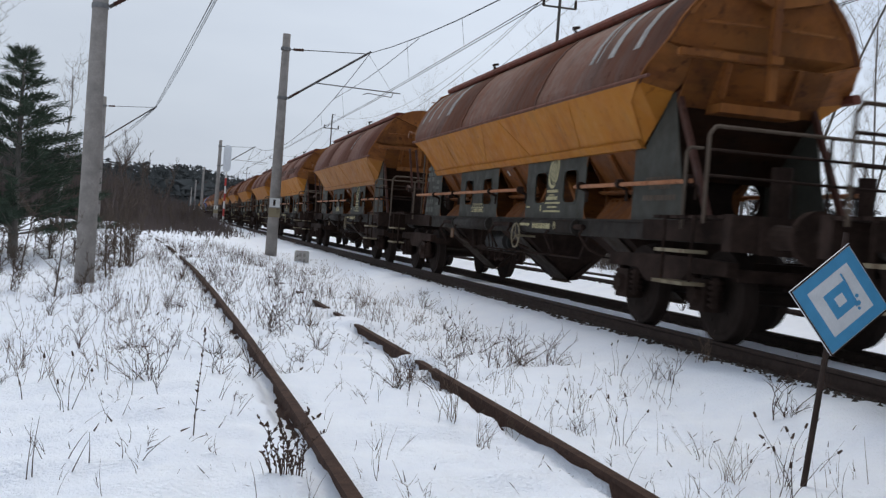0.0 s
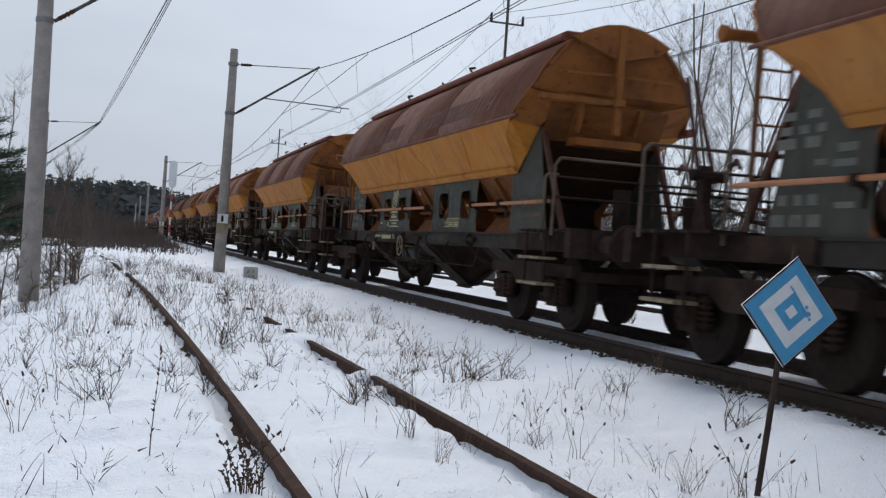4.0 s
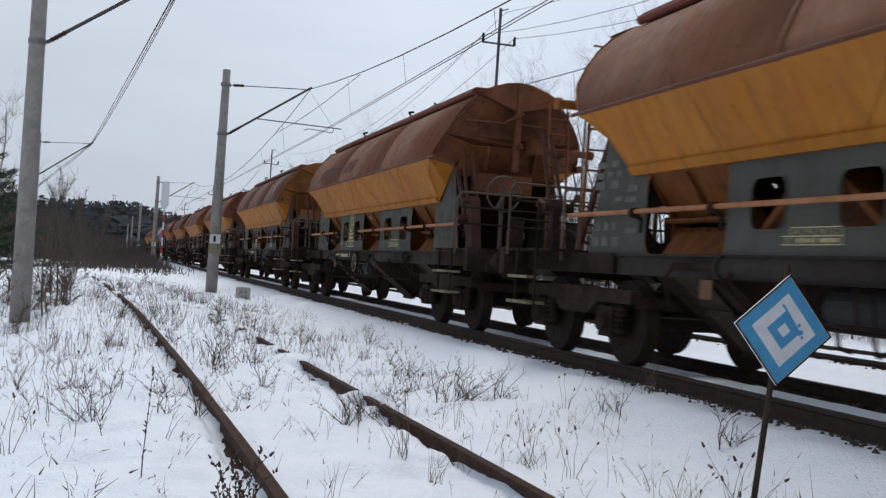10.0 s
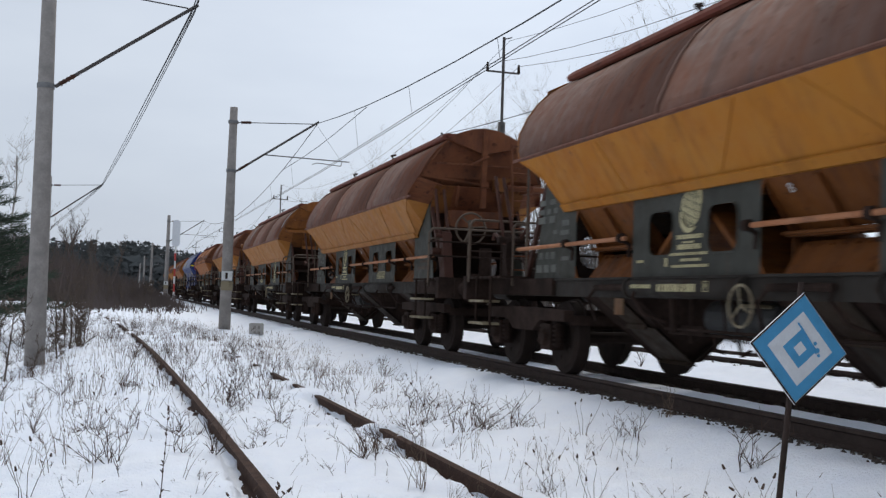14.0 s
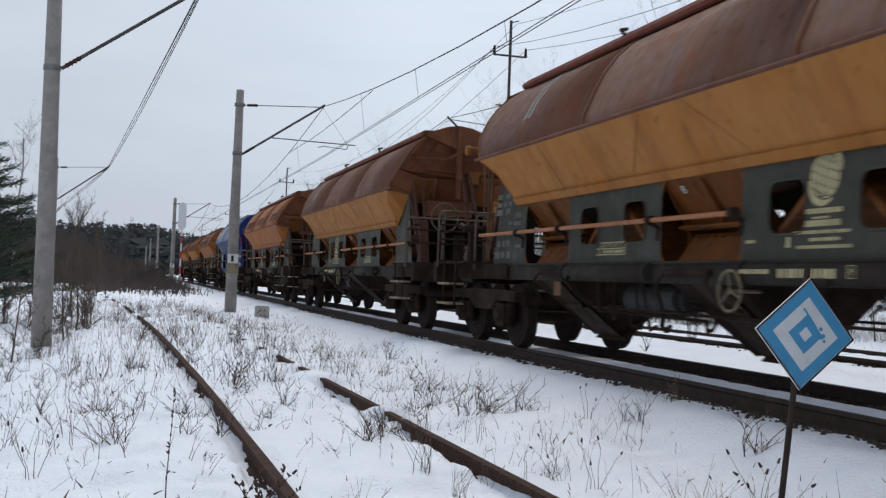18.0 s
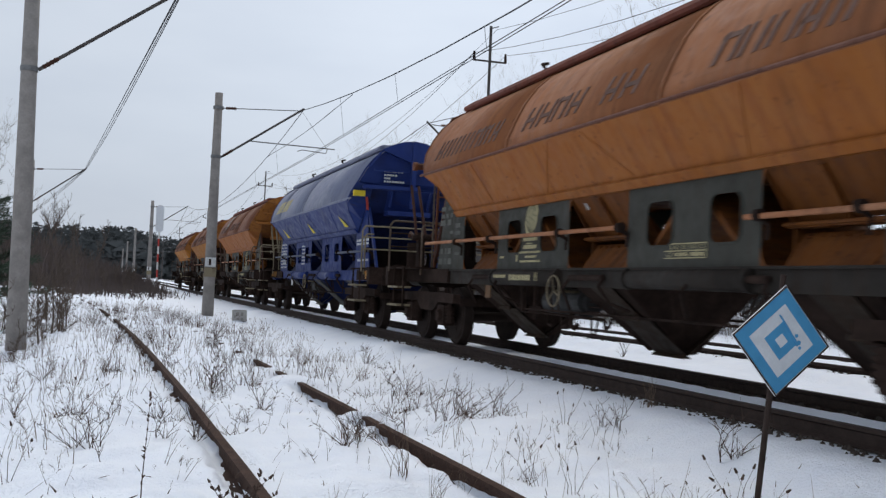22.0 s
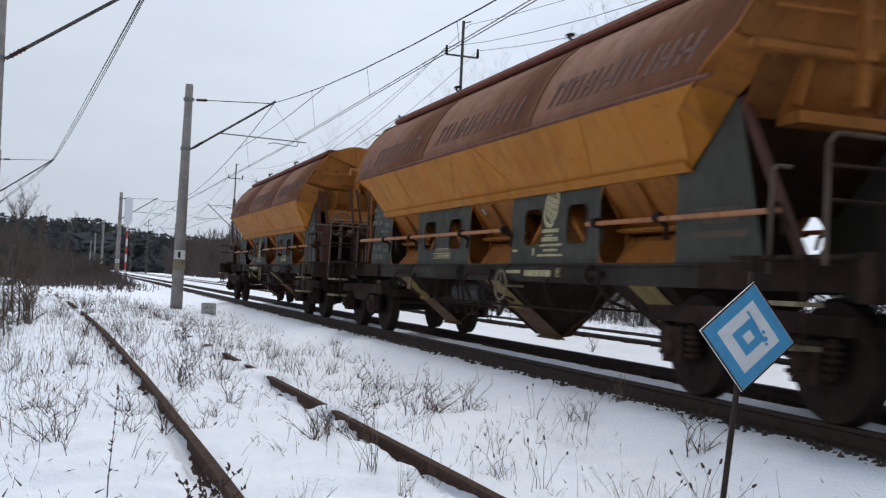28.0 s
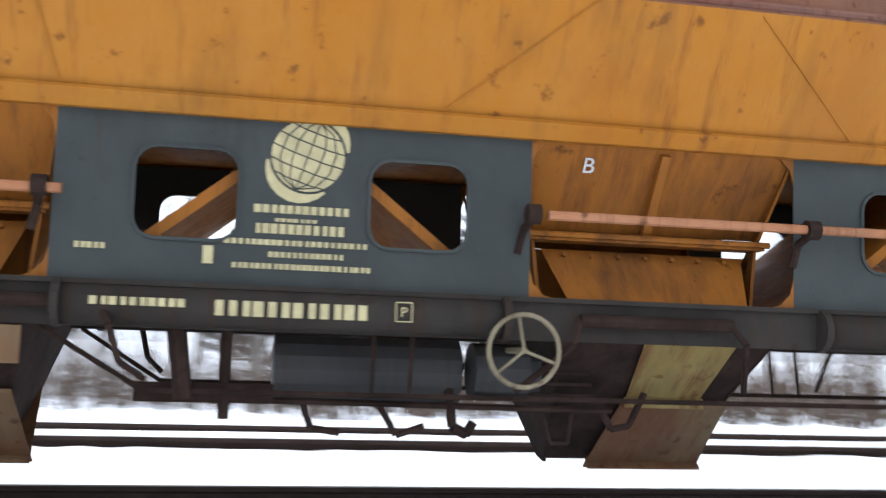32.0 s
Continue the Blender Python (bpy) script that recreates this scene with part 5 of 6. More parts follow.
overhead(XT - 0.15, NEAR_Y, 6.68, 5.07, 1.38, "overhead line of the main track")
for y in NEAR_Y[:4]:
    # the slack stitch wire under each bracket
    tagged(thread("stitch_wire", [(XT - 0.15, y - 7.6, 5.97), (XT - 0.15, y - 3, 5.88), (XT - 0.15, y, 5.86), (XT - 0.15, y + 3, 5.88), (XT - 0.15, y + 8, 5.97)], 0.01), "slack stitch wire under the bracket", "cable", "overhead line of the main track")
overhead(XS, FAR_Y, 6.66, 5.14, 1.05, "overhead line of the second track")
for s in (-0.6, 0.6):
    pts = []
    for a, b in zip(FAR_Y, FAR_Y[1:]):
        pts += sag((12.72 + s, a, 9.38), (12.72 + s, b, 9.38), 2.2)
    cable("feeder_wire", pts, 0.009, "feeder wire on the cross-arms of the poles")
cable("feeder_wire", [q for a, b in zip(FAR_Y, FAR_Y[1:]) for q in sag((12.95, a, 10.3), (12.95, b, 10.3), 2.0)], 0.008, "feeder wire on the cross-arms of the poles")

# the siding's own poles and slack wires
p = catenary_pole(-1.63, 21.9, -0.78, 8.3, 2.71, -0.08, False, lo_z=4.83, up_z=6.9, tip_z=6.7, arm=False)
tagged(p, "thick weathered concrete pole with bracket over the siding", "catenary pole", "catenary poles")
p = catenary_pole(-4.25, 61, -0.9, 6.9, 2.73, 0.0, False, lo_z=4.65, up_z=6.4, tip_z=6.58, arm=False)
tagged(p, "weathered concrete pole with bracket over the siding", "catenary pole", "catenary poles")
for dx, dz, d in ((0.0, 0.0, 0.02), (0.02, -0.07, 0.1), (-0.03, -0.12, 0.0), (0.03, -0.1, 0.2)):
    pts = sag((2.1, -25, 6.75 + dz), (1.08 + dx, 21.9, 6.7 + dz), d) + sag((1.08 + dx, 21.9, 6.7 + dz), (-1.52 + dx, 61, 6.58 + dz * 0.5), d) + sag((-1.52 + dx, 61, 6.58 + dz * 0.5), (-7.5, 110, 6.5), d)
    cable("siding_wire", pts, 0.011, "slack wire of the siding's overhead line")

# diamond marker on its leaning post
m = empty("track_sign", pose(3.76, 5.5, -0.36))


def diamond(bm, half, y, thick, hole=0.0):
    t = [(half, 0), (0, half), (-half, 0), (0, -half)]
    if hole:
        i = [(hole, 0), (0, hole), (-hole, 0), (0, -hole)]
        for k in range(4):
            a, b, c, d = t[k], t[(k + 1) % 4], i[(k + 1) % 4], i[k]
            prism(bm, [(a[0], y, a[1]), (b[0], y, b[1]), (c[0], y, c[1]), (d[0], y, d[1])], (0, thick, 0))
    else:
        prism(bm, [(a, y, b) for a, b in t], (0, thick, 0))
    return bm


turn = Matrix.Translation((0.199, 0, 1.024)) @ Matrix.Rotation(radians(4.6), 4, "Y") @ Matrix.Diagonal((1.045, 1, 1.03, 1))
bm = bmesh.new()
tube(bm, (0.047, 0.04, -0.4), (0.232, 0.04, 1.43), 0.019, 10)
part("post", bm, RAILDARK, m, "rusty brown steel post")
for nm, half, y, th, hole, mat in (("plate", 0.334, 0.0, 0.012, 0, SIGNWHITE), ("blue_border", 0.318, -0.003, 0.003, 0.222, SIGNBLUE), ("white_ring", 0.222, -0.0025, 0.0025, 0.118, SIGNWHITE),
                                   ("blue_ring", 0.118, -0.003, 0.003, 0.045, SIGNBLUE), ("white_centre", 0.045, -0.0025, 0.0025, 0, SIGNWHITE)):
    bm = bmesh.new()
    diamond(bm, half, y, th, hole)
    bm.transform(turn)
    part(nm, bm, mat, m)
bm = bmesh.new()
for a in range(4):
    p0, p1 = [((0.33, 0), (0, 0.33)), ((0, 0.33), (-0.33, 0)), ((-0.33, 0), (0, -0.33)), ((0, -0.33), (0.33, 0))][a]
    tube(bm, (p0[0], -0.004, p0[1]), (p1[0], -0.004, p1[1]), 0.005, 4)
bm.transform(turn)
part("dark_rim", bm, GRIME, m)
bm = bmesh.new()
path(bm, [(-0.03, -0.006, 0.15), (0.0, -0.006, 0.12), (0.06, -0.006, 0.05), (0.11, -0.006, -0.02)], 0.006, 4)
for u, v, r in ((0.1, 0.04, 0.012), (0.12, 0.0, 0.015), (0.13, -0.03, 0.01)):
    tube(bm, (u, -0.005, v), (u, -0.002, v), r, 8)
bm.transform(turn)
tagged(part("scratch", bm, SIGNBLUE, m), kind="stuff")
tagged(m, "blue and white diamond railway sign on a leaning rusty post", "sign")

# kilometre stone
s = empty("kilometre_stone", pose(3.67, 30.6, -0.42))
bm = bmesh.new()
box(bm, -0.2, 0.2, -0.12, 0.12, -0.2, 0.42)
bmesh.ops.bevel(bm, geom=bm.edges[:], offset=0.02, segments=2, affect="EDGES")
part("block", bm, STONE, s)
bm = bmesh.new()
for u, z in ((-0.06, 0.3), (0.06, 0.3), (-0.05, 0.14), (0.06, 0.14)):
    box(bm, u - 0.035, u + 0.035, -0.1235, -0.1205, z - 0.05, z + 0.05)
part("worn_digits", bm, CONCRETE, s)
tagged(s, "small pale concrete kilometre stone standing in the snow", "marker stone")

# light signal seen from behind
s = empty("light_signal", pose(3.6, 84, 0.22))
bm = bmesh.new()
tube(bm, (0, 0, -0.3), (0, 0, 6.1), 0.07, 10)
part("mast", bm, WHITE, s)
for k in range(3):
    bm = bmesh.new()
    tube(bm, (0, 0, 0.5 + k * 1.2), (0, 0, 1.1 + k * 1.2), 0.075, 10)
    part("red_band", bm, SIGNRED, s)
bm = bmesh.new()
prism(bm, [(u, -0.1, z) for u, z in rounded(-0.3, 0.3, 4.0, 6.1, 0.28)], (0, 0.16, 0))
part("backboard", bm, SIGNWHITE, s)
bm = bmesh.new()
box(bm, -0.2, 0.2, 0.06, 0.3, 4.3, 5.8)
part("lamp_case", bm, GRIME, s)
tagged(s, "pale light signal with oval backboard on a banded mast", "signal")

# banded post beside the second track
s = empty("banded_post", pose(13.1, 82, -0.3))
for k in range(6):
    bm = bmesh.new()
    tube(bm, (0, 0, k * 0.75 - 0.2), (0, 0, k * 0.75 + 0.55), 0.09, 8)
    part("band", bm, SIGNWHITE if k % 2 else GRIME, s)
tagged(s, "post with black and white bands beside the track", "post")
for x, y, hh in ((13.2, 14.5, 0.75), (14.5, 44, 0.6)):
    bm = bmesh.new()
    box(bm, -0.14, 0.14, -0.1, 0.1, -0.3, hh)
    bmesh.ops.bevel(bm, geom=bm.edges[:], offset=0.03, segments=2, affect="EDGES")
    o = part("trackside_stone", bm, CONCRETE)
    o.location = (x, y, land(x, y))
    tagged(o, "pale concrete stone standing beside the track", "marker stone")

# sleeper ends and ballast that show through the snow beside the rails
rnd = random.Random(4)
verts, faces = [], []
for xc, top in ((XT, 0.0), (XS, 0.06)):
    for k in range(6000 if xc == XT else 500):
        y = rnd.uniform(2, 34) if rnd.random() < 0.8 else rnd.uniform(34, 80)
        x = xc + rnd.choice((-1, 1)) * rnd.choice((rnd.gauss(0.87, 0.05), rnd.gauss(0.9, 0.07), rnd.gauss(0.62, 0.04)))
        r = rnd.uniform(0.015, 0.045)
        z = land(x, y) + r * 0.1
        n = len(verts)
        for a in range(5):
            verts.append((x + r * math.cos(a * 1.2566 + k) * rnd.uniform(0.7, 1.2), y + r * math.sin(a * 1.2566 + k) * rnd.uniform(0.7, 1.2), z - r * 0.3))
        verts.append((x, y, z + r * rnd.uniform(0.4, 0.9)))
        faces += [(n + a, n + (a + 1) % 5, n + 5) for a in range(5)]
tagged(mesh_object("ballast", verts, faces, SLEEPER), "dark ballast stones showing through the snow along the rails", "ballast", kind="stuff")


# ---- plants ----
def bark_tree(name, height, seed, material, spread=0.5, density=1.0, levels=3, thin=1.0):
    """A bare tree: trunk and limbs in one part, twigs in another, all from tapered three- to six-sided pieces."""
    rnd = random.Random(seed)
    bins = ([], []), ([], [])

    def piece(a, b, r0, r1, n, which):
        v, f = bins[which]
        d = (b - a).normalized()
        p = d.orthogonal().normalized()
        q = d.cross(p)
        s = len(v)
        for c, r in ((a, r0), (b, r1)):
            for i in range(n):
                t = 2 * math.pi * i / n
                v.append(tuple(c + (p * math.cos(t) + q * math.sin(t)) * r))
        f.extend((s + i, s + (i + 1) % n, s + n + (i + 1) % n, s + n + i) for i in range(n))

    def grow(a, d, length, r, level):
        n = 5 if level == 0 else 4
        seg = length / n
        for i in range(n):
            d = (d + Vector((rnd.gauss(0, 0.09), rnd.gauss(0, 0.09), 0.05 if level else 0.02)) * (1 + level * 0.9)).normalized()
            b = a + d * seg
            r1 = r * (0.82 if level == 0 else 0.72)
            piece(a, b, r, r1, 6 if level == 0 else 3, 0 if level < 2 else 1)
            if level < levels:
                kids = (rnd.choice((2, 3, 3, 4)) if level == 0 else rnd.choice((1, 2, 2, 3))) * density
                if level == 0 and i == 0:
                    kids *= 0.4
                for _ in range(int(kids + rnd.random())):
                    t = rnd.random()
                    side = Vector((rnd.gauss(0, 1), rnd.gauss(0, 1), rnd.uniform(-0.2, 0.5))).normalized()
                    grow(a.lerp(b, t), (d * (1 - spread) + side * spread * (1 + 0.2 * level)).normalized(), length * rnd.uniform(0.22, 0.46) * (1 if level else 0.85), max(r1 * rnd.uniform(0.3, 0.55), 0.005 * thin), level + 1)
            a, r = b, r1

    grow(Vector((0, 0, -0.3)), Vector((0, 0, 1)), height, height * 0.011 * thin, 0)
    t = empty(name)
    smooth(mesh_object("trunk", *bins[0], material, t))
    mesh_object("crown", *bins[1], TWIG, t)
    return t


def pine_tree(name, height, seed, material=None):
    """A pine: trunk, whorls of limbs, and clumps of needles along them."""
    rnd = random.Random(seed)
    t = empty(name)
    bm = bmesh.new()
    tube(bm, (0, 0, -0.3), (0.05, 0, height), 0.09 * height / 5, 8, 0.015)
    nv, nf = [], []

    def clump(c, d, size):
        for _ in range(16):
            k = (d + Vector((rnd.gauss(0, 0.6), rnd.gauss(0, 0.6), rnd.gauss(0.25, 0.5)))).normalized()
            o = k.orthogonal().normalized() * size * 0.07
            s = len(nv)
            q = c + Vector((rnd.gauss(0, 0.3), rnd.gauss(0, 0.3), rnd.gauss(0, 0.2))) * size
            nv.extend((tuple(q - o), tuple(q + o), tuple(q + k * size)))
            nf.append((s, s + 1, s + 2))

    z = height * 0.12
    while z < height * 0.98:
        reach = (height - z) * 0.5 + 0.22
        for k in range(rnd.choice((5, 6, 7))):
            a = rnd.uniform(0, 6.283)
            d = Vector((math.cos(a), math.sin(a), rnd.uniform(0.12, 0.5))).normalized()
            L = reach * rnd.uniform(0.65, 1.1)
            p = Vector((0.04 * z / height, 0, z))
            tube(bm, p, p + d * L, 0.022, 4, 0.008)
            n = max(3, int(L / 0.13))
            for i in range(1, n + 1):
                clump(p + d * L * (0.25 + 0.75 * i / n), d, 0.17 + 0.05 * rnd.random())
        clump(Vector((0.05, 0, z)), Vector((0, 0, 1)), 0.25)
        z += height * rnd.uniform(0.06, 0.085)
    part("trunk", bm, BARK, t)
    mesh_object("crown", nv, nf, material or PINE, t)
    return t


def copies(kinds, spots, label, cat, group):
    rnd = random.Random(len(spots))
    used = set()
    for i, (x, y) in enumerate(spots):
        k = kinds[i % len(kinds)]
        m = Matrix.Translation((x, y, land(x, y) - 0.02)) @ Matrix.Rotation(rnd.uniform(0, 6.28), 4, "Z")
        if k not in used:
            used.add(k)
            k.matrix_basis = m @ Matrix.Diagonal((*k.scale, 1))
            o = k
        else:
            o = copy_thing(k, m)
            o.scale = [rnd.uniform(0.85, 1.15)] * 3
        tagged(o, label, cat, group)


rnd = random.Random(21)
birches = [bark_tree("bare_tree", h, 30 + i, BIRCH if i % 3 == 0 else BARK, 0.5, d * 1.12, 3, 0.6) for i, (h, d) in enumerate(((10.5, 1.0), (9.5, 1.0), (11.0, 0.9), (8.5, 1.1), (9.8, 1.0)))]
spots = []
for k in range(150):
    y = -16 + k * 0.98 + rnd.uniform(-1, 1)
    x = 18.6 + abs(rnd.gauss(0, 3.2)) + (1.5 if y > 60 else 0)
    spots.append((x, y))
copies(birches, spots, "slender leafless tree at the edge of the wood", "tree", "leafless trees beyond the tracks")

small = [bark_tree("bare_shrub", h, 60 + i, TWIG, 0.62, 1.0, 2, 0.8) for i, h in enumerate((2.2, 1.7, 2.6))]
spots = [(17.2 + abs(rnd.gauss(0, 2.2)), -12 + k * 1.9 + rnd.uniform(-1, 1)) for k in range(60)]
copies(small, spots, "leafless brown shrub in the snow at the wood's edge", "shrub", "shrubs beyond the tracks")

dark = [pine_tree("young_pine", h, 90 + i, HAZEPINE) for i, h in enumerate((3.6, 4.6))]
spots = [(24 + abs(rnd.gauss(0, 4)), -10 + k * 4.4 + rnd.uniform(-2, 2)) for k in range(34)] + [(19.5, 27.0), (20.5, 33.5), (19.2, 21.0)]
copies(dark, spots, "young dark pine among leafless trees", "tree", "young pines beyond the tracks")

# left side: the pine, shrubs round the pole, saplings
pines = [pine_tree("pine", 5.4, 7), pine_tree("pine", 4.4, 8)]
copies(pines, [(-4.05, 29.6), (-5.9, 29.2), (-4.6, 33.0), (-8.0, 36.0), (-7.4, 31.0)], "bushy green pine standing beside the siding", "tree", "pines beside the siding")
frosty = [bark_tree("bare_tree", 8.0, 77, BIRCH, 0.5, 1.0)]
copies(frosty, [(-7.8, 40.0), (-10.5, 45.0), (-9.0, 52.0), (-6.4, 62.0)], "pale frosted leafless tree beside the siding", "tree", "leafless trees beside the siding")
brush = [bark_tree("brown_shrub", h, 110 + i, TWIG, 0.6, 1.3, 2, 1.3) for i, h in enumerate((1.3, 1.0, 1.6, 0.8))]
spots = []
for k in range(30):
    y = rnd.uniform(19, 44)
    spots.append((siding(y) - rnd.uniform(2.2, 6.0), y))
for k in range(9):
    y = rnd.uniform(22, 27)
    spots.append((rnd.uniform(-1.4, -0.75), y))
for k in range(26):
    spots.append((rnd.gauss(0.7, 1.1), rnd.gauss(65, 3.5)))
for k in range(60):
    y = rnd.uniform(44, 110)
    spots.append((siding(min(y, 70)) - rnd.uniform(-2.0, 7.0) + (2.0 if y > 60 else 0), y))
copies(brush, spots, "tangled leafless brown shrub in the snow beside the siding", "shrub", "shrubs beside the siding")
tall = [bark_tree("leafless_sapling", h, 141 + i, THICKET, 0.42, 1.1, 3, 1.5) for i, h in enumerate((5.2, 4.2))]
copies(tall, [(-3.2, 74), (-2.0, 78), (-4.6, 80), (-5.8, 83), (-6.8, 78), (-1.2, 84), (-3.9, 90), (-2.8, 88), (-8.2, 84), (-9.6, 90), (-11.5, 86), (-5.2, 94), (-1.9, 96), (-13.0, 92)], "tall thin leafless sapling", "tree", "saplings beside the siding")


def far_wood():
    """The dark conifers on the skyline and the brown thickets before them."""
    r = random.Random(5)
    v, f = [], []
    for k in range(3000):
        a = radians(r.uniform(-32, 16))
        d = r.uniform(300, 430)
        x, y = d * math.sin(a), d * math.cos(a)
        grow = 15.2 - 3.2 * step(0.5, 3.5, math.degrees(a)) + 0.5 * math.sin(a * 40) + max(0.0, -3 - math.degrees(a)) * 0.25
        h = (grow + 2.0) * r.uniform(0.82, 1.06) * (d / 340)
        base = -3.0
        w = h * r.uniform(0.1, 0.15)
        for j in range(46):
            g = r.random() ** 0.75
            low = j < 12
            z = base + h * (0.75 * g if low else 0.25 + 0.75 * g)
            q = w * (1.05 if low else 1.25 - g) * r.random() ** 0.4
            t = r.uniform(0, 6.283)
            c = Vector((x + q * math.cos(t), y + q * math.sin(t), z))
            size = 1.9 if low else 0.62
            up = Vector((r.gauss(0, 0.4), r.gauss(0, 0.4), r.uniform(0.5, 1.3))) * size
            side = Vector((r.gauss(0, 1), r.gauss(0, 0.6), r.gauss(0, 0.35))) * size * 0.9
            s = len(v)
            v.extend((tuple(c - side), tuple(c + side), tuple(c + up)))
            f.append((s, s + 1, s + 2))
    tagged(mesh_object("far_wood", v, f, HAZEPINE), "dark conifer wood on the skyline", "wood", kind="stuff")
    v, f = [], []
    for k in range(16000):
        y = r.uniform(85, 240)
        x = r.uniform(-75, 1.2 - 0.012 * (y - 85))
        h = r.uniform(1.2, 6.2) * (1 + 0.3 * math.sin(x * 0.5 + y * 0.2)) * (0.45 + 0.55 * step(1, 12, 1.2 - x))
        z = land(x, y)
        for _ in range(5):
            a, t = r.uniform(0, 6.28), r.uniform(0.05, 0.5)
            tip = Vector((x + math.cos(a) * t * h, y + math.sin(a) * t * h, z + h * r.uniform(0.6, 1)))
            s = len(v)
            w = 0.05 + y * 0.0004
            v.extend(((x - w, y, z - 0.2), (x + w, y, z - 0.2), tuple(tip)))
            f.append((s, s + 1, s + 2))
    for k in range(2600):
        x, y = r.gauss(0.6, 1.3), r.gauss(65, 3.0)
        z, h = land(x, y), r.uniform(0.3, 0.9)
        a, t = r.uniform(0, 6.28), r.uniform(0.1, 0.8)
        s = len(v)
        v.extend(((x - 0.03, y, z - 0.1), (x + 0.03, y, z - 0.1), (x + math.cos(a) * t * h, y + math.sin(a) * t * h, z + h)))
        f.append((s, s + 1, s + 2))
    tagged(mesh_object("thicket", v, f, THICKET), "brown leafless thicket along the line", "thicket", kind="stuff")


far_wood()


def undergrowth():
    """Brown stems and saplings under the trees beyond the second track."""
    r = random.Random(15)
    v, f = [], []
    for k in range(9000):
        y = r.uniform(-16, 70)
        x = 18.0 + abs(r.gauss(0, 5.5)) + 0.6 * math.sin(y * 0.7)
        h = r.uniform(0.3, 1.3) if r.random() < 0.6 else r.uniform(1.2, 3.4)
        z = land(x, y) - 0.1
        for _ in range(3):
            a, t = r.uniform(0, 6.28), abs(r.gauss(0, 0.3))
            w = r.uniform(0.006, 0.016)
            s = len(v)
            v.extend(((x - w, y - w, z), (x + w, y + w, z), (x + math.cos(a) * t * h, y + math.sin(a) * t * h, z + h * r.uniform(0.6, 1))))
            f.append((s, s + 1, s + 2))
    tagged(mesh_object("undergrowth", v, f, TWIG), "brown leafless undergrowth at the edge of the wood", "undergrowth", kind="stuff")


undergrowth()


def brown_wood():
    """The leafless wood that lines the second track farther on: thin trunks with upswept limbs."""
    r = random.Random(44)
    v, f = [], []

    def twig(a, b, w):
        s = len(v)
        v.extend(((a[0] - w, a[1], a[2]), (a[0] + w, a[1], a[2]), (a[0], a[1] + w, a[2]), tuple(b)))
        f.extend(((s, s + 1, s + 3), (s + 1, s + 2, s + 3), (s + 2, s, s + 3)))

    for k in range(2000):
        y = 72 + 210 * r.random() ** 1.2
        x = 19.5 + abs(r.gauss(0, 14)) + (2 if y > 100 else 0)
        z, h = land(x, y) - 0.2, r.uniform(4.5, 10.0)
        lean = Vector((r.gauss(0, 0.5), r.gauss(0, 0.5), 0))
        twig((x, y, z), Vector((x, y, z + h)) + lean, 0.07 + y * 0.0002)
        for _ in range(15):
            t = r.uniform(0.15, 0.9)
            p = Vector((x, y, z + h * t)) + lean * t
            a, n = r.uniform(0, 6.28), h * (1 - t * 0.7) * r.uniform(0.15, 0.4)
            twig(p, p + Vector((math.cos(a) * n * 0.6, math.sin(a) * n * 0.6, n)), 0.022 + y * 0.00016)
    tagged(mesh_object("brown_wood", v, f, THICKET), "leafless brown wood along the second track", "wood", kind="stuff")


brown_wood()


def stems(name, spots, material, label, seed, height, lean=0.25, heads=0.2, wide=0.003, kids=0.5):
    """Thin dry stalks, each a bent three-sided blade, some with seed heads or side shoots."""
    r = random.Random(seed)
    v, f = [], []

    def blade(a, d, L, w, bend):
        n = 3
        s = len(v)
        side = d.orthogonal().normalized()
        third = d.cross(side)
        p = a
        for i in range(n + 1):
            ww = w * (1 - 0.75 * i / n)
            for k in range(3):
                t = 2.094 * k
                v.append(tuple(p + side * ww * math.cos(t) + third * ww * math.sin(t)))
            d = (d + bend / n).normalized()
            p = p + d * L / n
        for i in range(n):
            for k in range(3):
                f.append((s + i * 3 + k, s + i * 3 + (k + 1) % 3, s + (i + 1) * 3 + (k + 1) % 3, s + (i + 1) * 3 + k))
        return p, d

    for x, y in spots:
        z = land(x, y) - 0.03
        L = height * r.uniform(0.45, 1.25)
        d = Vector((r.gauss(0, lean), r.gauss(0, lean), 1)).normalized()
        bend = Vector((r.gauss(0, lean), r.gauss(0, lean), -0.1))
        tip, dd = blade(Vector((x, y, z)), d, L, wide * r.uniform(0.7, 1.3), bend)
        if r.random() < heads:
            blade(tip - dd * 0.02, dd, 0.03 + 0.03 * r.random(), wide * 1.7, bend * 0.2)
        while r.random() < kids:
            k = (d + Vector((r.gauss(0, 0.6), r.gauss(0, 0.6), 0.2))).normalized()
            blade(Vector((x, y, z)) + d * L * r.uniform(0.25, 0.8), k, L * r.uniform(0.2, 0.45), wide * 0.7, bend)
    return tagged(mesh_object(name, v, f, material), label, "weeds", kind="stuff")


def patchy(n, x0, x1, y0, y1, seed, need=0.0, scale=0.8):
    r = random.Random(seed)
    out = []
    while len(out) < n:
        y = y0 + (y1 - y0) * r.random()
        x = r.uniform(x0, x1) + (siding(y) - siding(10) if x1 < 3.5 else 0)
        if noise.noise((x * scale, y * scale, seed)) > need + r.uniform(-0.25, 0.25):
            out.append((x, y))
    return out


